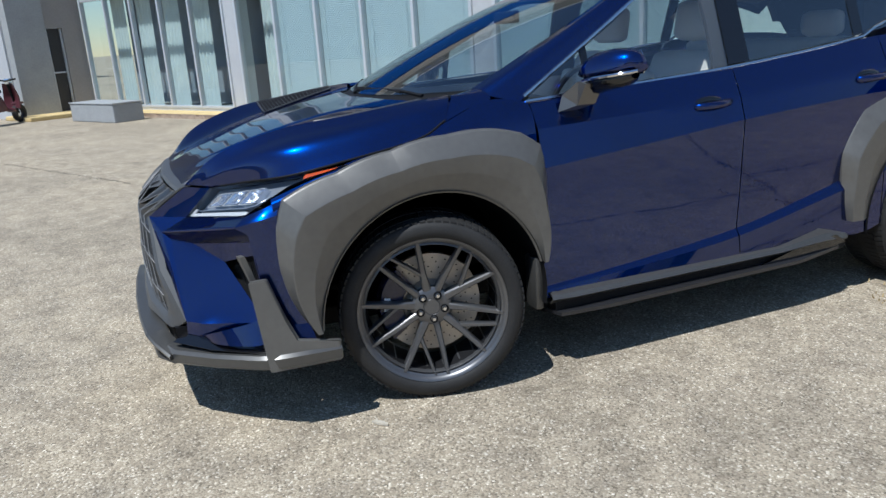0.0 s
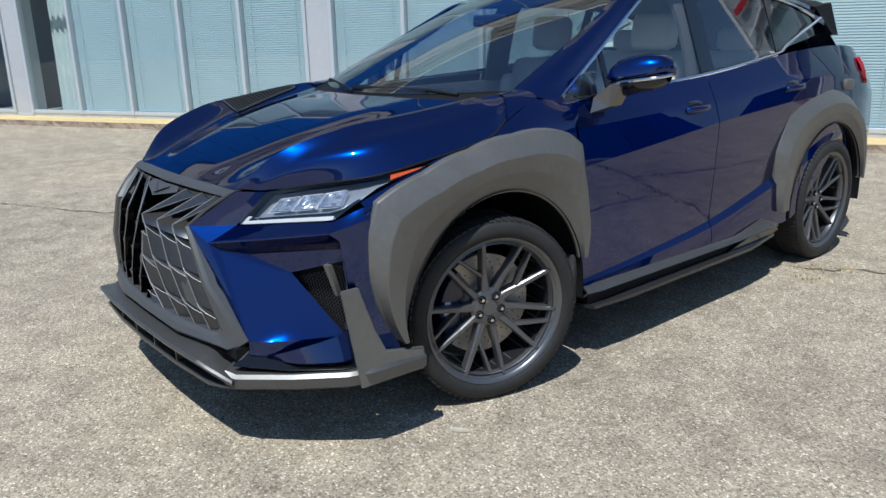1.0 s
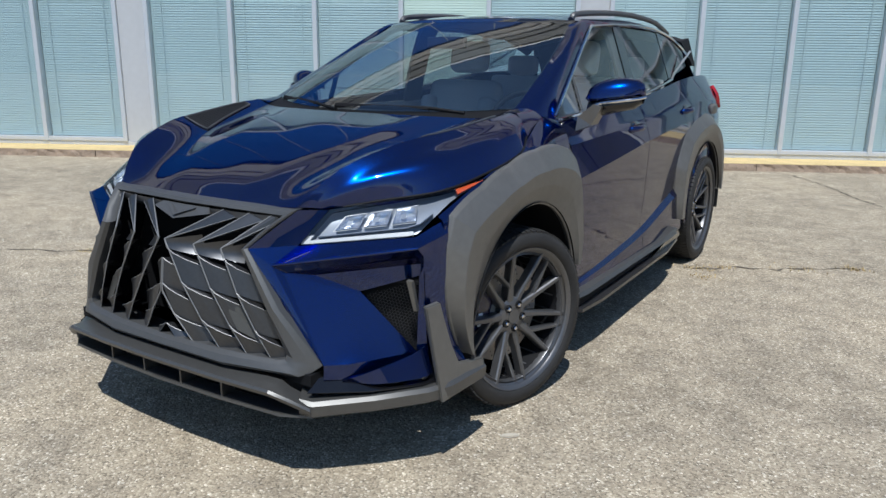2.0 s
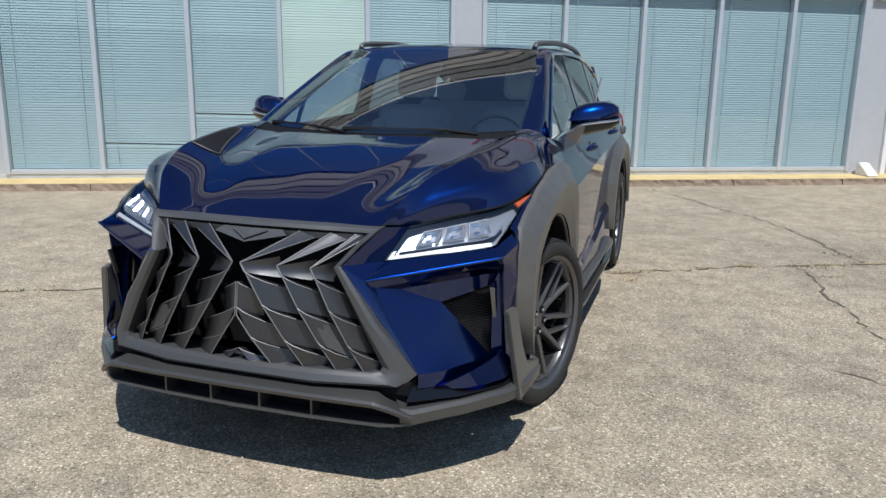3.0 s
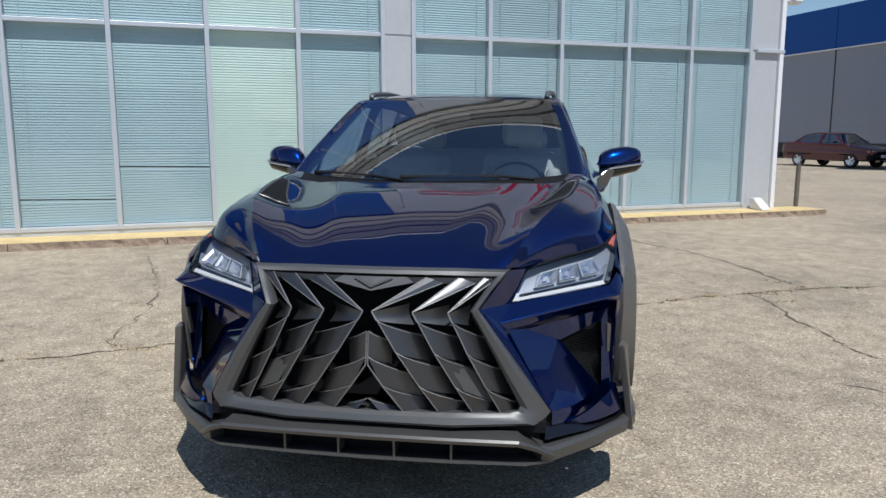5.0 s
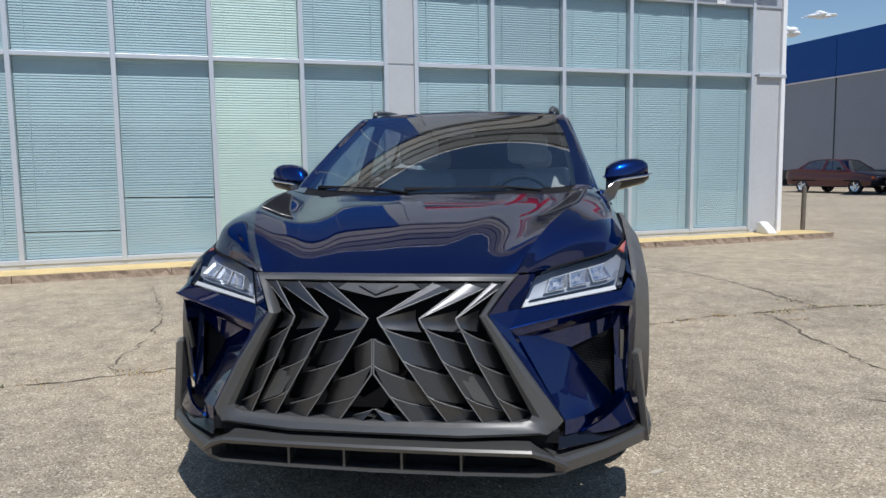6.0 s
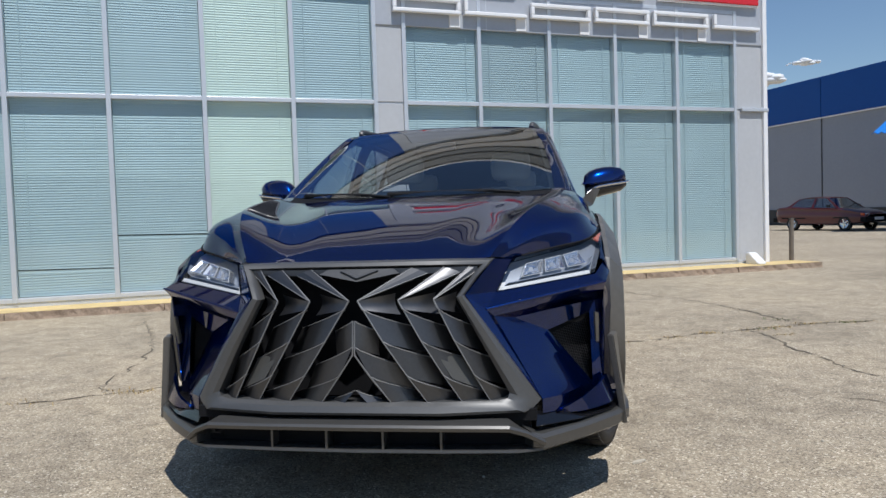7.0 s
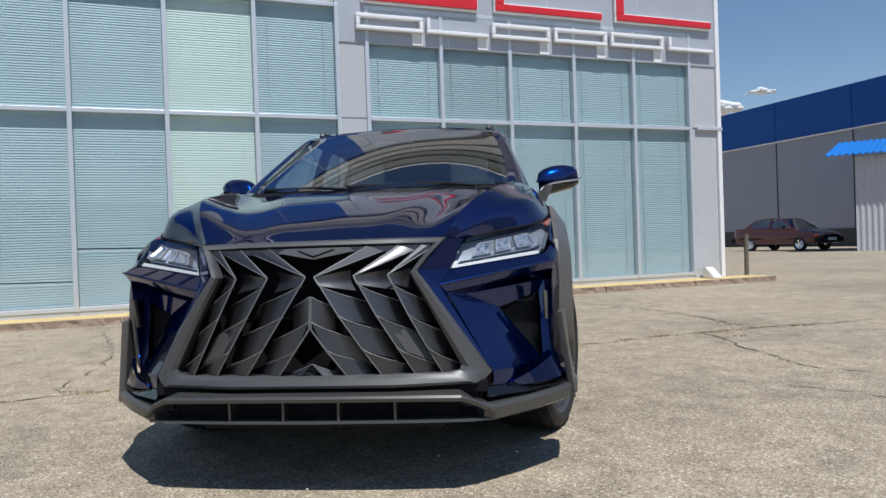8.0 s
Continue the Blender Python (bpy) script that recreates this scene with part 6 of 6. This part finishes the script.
for x in (-0.55, 0.58):
    b = bmesh.new()
    lathe(b, [(0.12, -0.05), (0.20, -0.055), (0.225, 0.0), (0.20, 0.055), (0.12, 0.05), (0.11, 0.0), (0.12, -0.05)], 28)
    for v in b.verts:
        v.co = Vector((v.co.y + x, -v.co.x, v.co.z + 0.225))
    part("scooter_wheel", b, M["rubber"], sc, smooth=40)
part("mudguard", boxed(0.44, 0.74, -0.07, 0.07, 0.42, 0.48, bevel=0.03), M["scoot"], sc, smooth=40)

# ---- cracks, weeds and small litter on the yard ----
def crack(name, pts, width, seed):
    rnd = random.Random(seed)
    pts = [V(x, y, 0) for x, y in pts]
    fine = []
    for a, b in zip(pts, pts[1:]):
        k = max(2, int((b - a).length / 0.06))
        nrm = V(-(b - a).y, (b - a).x, 0).normalized()
        for i in range(k):
            fine.append(a.lerp(b, i / k) + nrm * (rnd.gauss(0, 0.016)))
    fine.append(pts[-1])
    bm = bmesh.new()
    L, R = [], []
    for i, p in enumerate(fine):
        t = (fine[min(i + 1, len(fine) - 1)] - fine[max(i - 1, 0)]).normalized()
        nrm = V(-t.y, t.x, 0)
        w = width * rnd.choice((0.12, 0.4, 0.7, 1.0, 1.3)) * (0.3 if i in (0, len(fine) - 1) else 1)
        z = rise(p.x, p.y) + 0.004
        L.append(p + nrm * w + V(0, 0, z))
        R.append(p - nrm * w + V(0, 0, z))
    grid(bm, [L, R])
    return tagged(part(name, bm, M["crack"], None, "dark jagged crack in the pale asphalt"), category="crack", kind="structure")


CRACKS = [
    ([(0.93, 2.46), (1.18, 2.65), (1.56, 2.86), (1.90, 3.11), (2.24, 3.25), (2.58, 3.42), (2.96, 3.62), (3.57, 3.78), (5.0, 4.6), (7.3, 5.8)], 0.011),
    ([(0.86, 7.61), (1.37, 6.85), (1.76, 6.06), (2.08, 5.70), (2.36, 5.08), (2.60, 4.38), (2.74, 3.83), (2.83, 3.60)], 0.011),
    ([(2.27, 3.22), (2.37, 2.85), (2.39, 2.36), (2.47, 2.02), (2.49, 1.60), (2.63, 1.38), (2.95, 1.20), (3.4, 0.85)], 0.008),
    ([(-8.97, -2.84), (-7.33, -1.99), (-5.64, -1.12), (-3.90, -0.25), (-3.27, 0.16), (-2.81, 0.42), (-2.62, 0.54), (-2.45, 0.61), (-2.19, 0.79), (-1.89, 0.99), (-1.5, 1.15), (-0.9, 1.45)], 0.009),
    ([(-2.22, 0.84), (-2.43, 1.29), (-2.58, 1.90), (-2.81, 2.45), (-3.4, 3.4), (-4.0, 4.3)], 0.0055),
    ([(6.0, 14.2), (9.0, 15.0), (13.0, 16.2)], 0.02),
    ([(2.1, 0.9), (2.5, 0.65), (2.9, 0.2), (3.3, -0.1)], 0.004),
]
for i, (pts, w) in enumerate(CRACKS):
    crack("ground_crack", pts, w * 1.05, 20 + i)


def tufts(name, seed, spots, mat_key, height, label):
    """Small weeds: many thin bent blades around the given spots."""
    rnd = random.Random(seed)
    bm = bmesh.new()
    for cx, cy, spread, count in spots:
        for _ in range(count):
            x, y = cx + rnd.gauss(0, spread), cy + rnd.gauss(0, spread * 0.5)
            a, lean, h, w = rnd.uniform(0, math.tau), rnd.uniform(0.3, 1.2), height * rnd.uniform(0.4, 1.2), 0.0032
            d, s = V(math.cos(a), math.sin(a), 0), V(-math.sin(a), math.cos(a), 0)
            z = rise(x, y)
            p0, p1, p2 = V(x, y, z), V(x, y, z) + d * h * lean * 0.4 + V(0, 0, h * 0.7), V(x, y, z) + d * h * lean + V(0, 0, h * 0.85)
            v = [bm.verts.new(q) for q in (p0 - s * w, p0 + s * w, p1 + s * w, p1 - s * w, p2)]
            bm.faces.new(v[:4])
            bm.faces.new((v[3], v[2], v[4]))
    return tagged(part(name, bm, M[mat_key], None, label, recalc=False), category="weeds", kind="stuff")


tufts("dry_weeds", 5, [(1.90, 3.10, 0.05, 60), (2.35, 3.28, 0.10, 40), (2.55, 3.40, 0.06, 40), (1.56, 2.88, 0.10, 30), (2.86, 3.58, 0.08, 40), (-2.05, 0.88, 0.10, 60), (-2.55, 0.56, 0.10, 30), (-2.80, 0.42, 0.05, 20), (0.98, 2.50, 0.05, 46), (1.14, 2.62, 0.04, 30), (3.3, 3.70, 0.15, 30), (2.5, 2.98, 0.06, 20), (-4.2, -0.4, 0.2, 14), (1.10, 2.30, 0.06, 30)], "weed", 0.018, "dry straw-coloured weeds in the cracks")
tufts("green_weeds", 6, [(2.70, 3.86, 0.06, 22), (3.22, 3.66, 0.05, 34), (2.42, 3.3, 0.07, 8), (-6.5, -1.6, 0.4, 24), (-2.72, 0.48, 0.04, 14)], "weed_green", 0.020, "small green weeds in the cracks")
rnd = random.Random(11)
bm = bmesh.new()
for _ in range(420):
    a, r = rnd.uniform(0, math.tau), 6.5 * math.sqrt(rnd.random())
    x, y, s = 0.8 + r * math.cos(a), -0.3 + r * math.sin(a), rnd.uniform(0.003, 0.009)
    m = Matrix.Translation((x, y, s * 0.4)) @ Euler((rnd.random() * 3, rnd.random() * 3, rnd.random() * 3)).to_matrix().to_4x4() @ Matrix.Diagonal((s, s * rnd.uniform(0.5, 1), s * rnd.uniform(0.4, 0.8), 1))
    bmesh.ops.create_icosphere(bm, subdivisions=1, radius=1.0, matrix=m)
tagged(part("loose_grit", bm, M["chip"], None, "scattered pale grit on the asphalt"), category="grit", kind="stuff")
# a flat pale chip beside the front wheel
chip = thing("stone_chip", pose(1.005, -0.31, 0.002, 0, 0, 38), "flat pale stone chip lying on the asphalt", "stone")
part("chip_body", plate(bmesh.new(), [V(-0.040, -0.006, 0), V(-0.01, -0.013, 0), V(0.034, -0.004, 0), V(0.026, 0.006, 0), V(0.0, 0.011, 0), V(-0.026, 0.007, 0)], (0, 0, 0.008)), M["chip"], chip)


# ---- two small fair-weather clouds far off ----
for cx, cy, cz, wide, tall, seed in ((370, 1432, 232, 34, 20, 3), (431, 1411, 254, 30, 9, 4)):
    rnd = random.Random(seed)
    bm = bmesh.new()
    for _ in range(34):
        u = max(-1.0, min(1.0, rnd.gauss(-0.15, 0.42)))
        body = (1 - u * u) * (1 - 0.35 * u)
        r = tall * rnd.uniform(0.34, 0.50) * (0.30 + 0.70 * body)
        m = Matrix.Translation((cx + u * wide * 0.93, cy - u * wide * 0.32 + rnd.uniform(-6, 6), cz + tall * body * rnd.gauss(0.0, 0.20))) @ Matrix.Diagonal((r * 1.9, r * 1.9, r * 0.8, 1))
        bmesh.ops.create_icosphere(bm, subdivisions=2, radius=1.0, matrix=m)
    tagged(part("cloud", bm, M["cloud"], None, "small white fair-weather cloud far away", smooth=180), category="cloud", kind="structure")
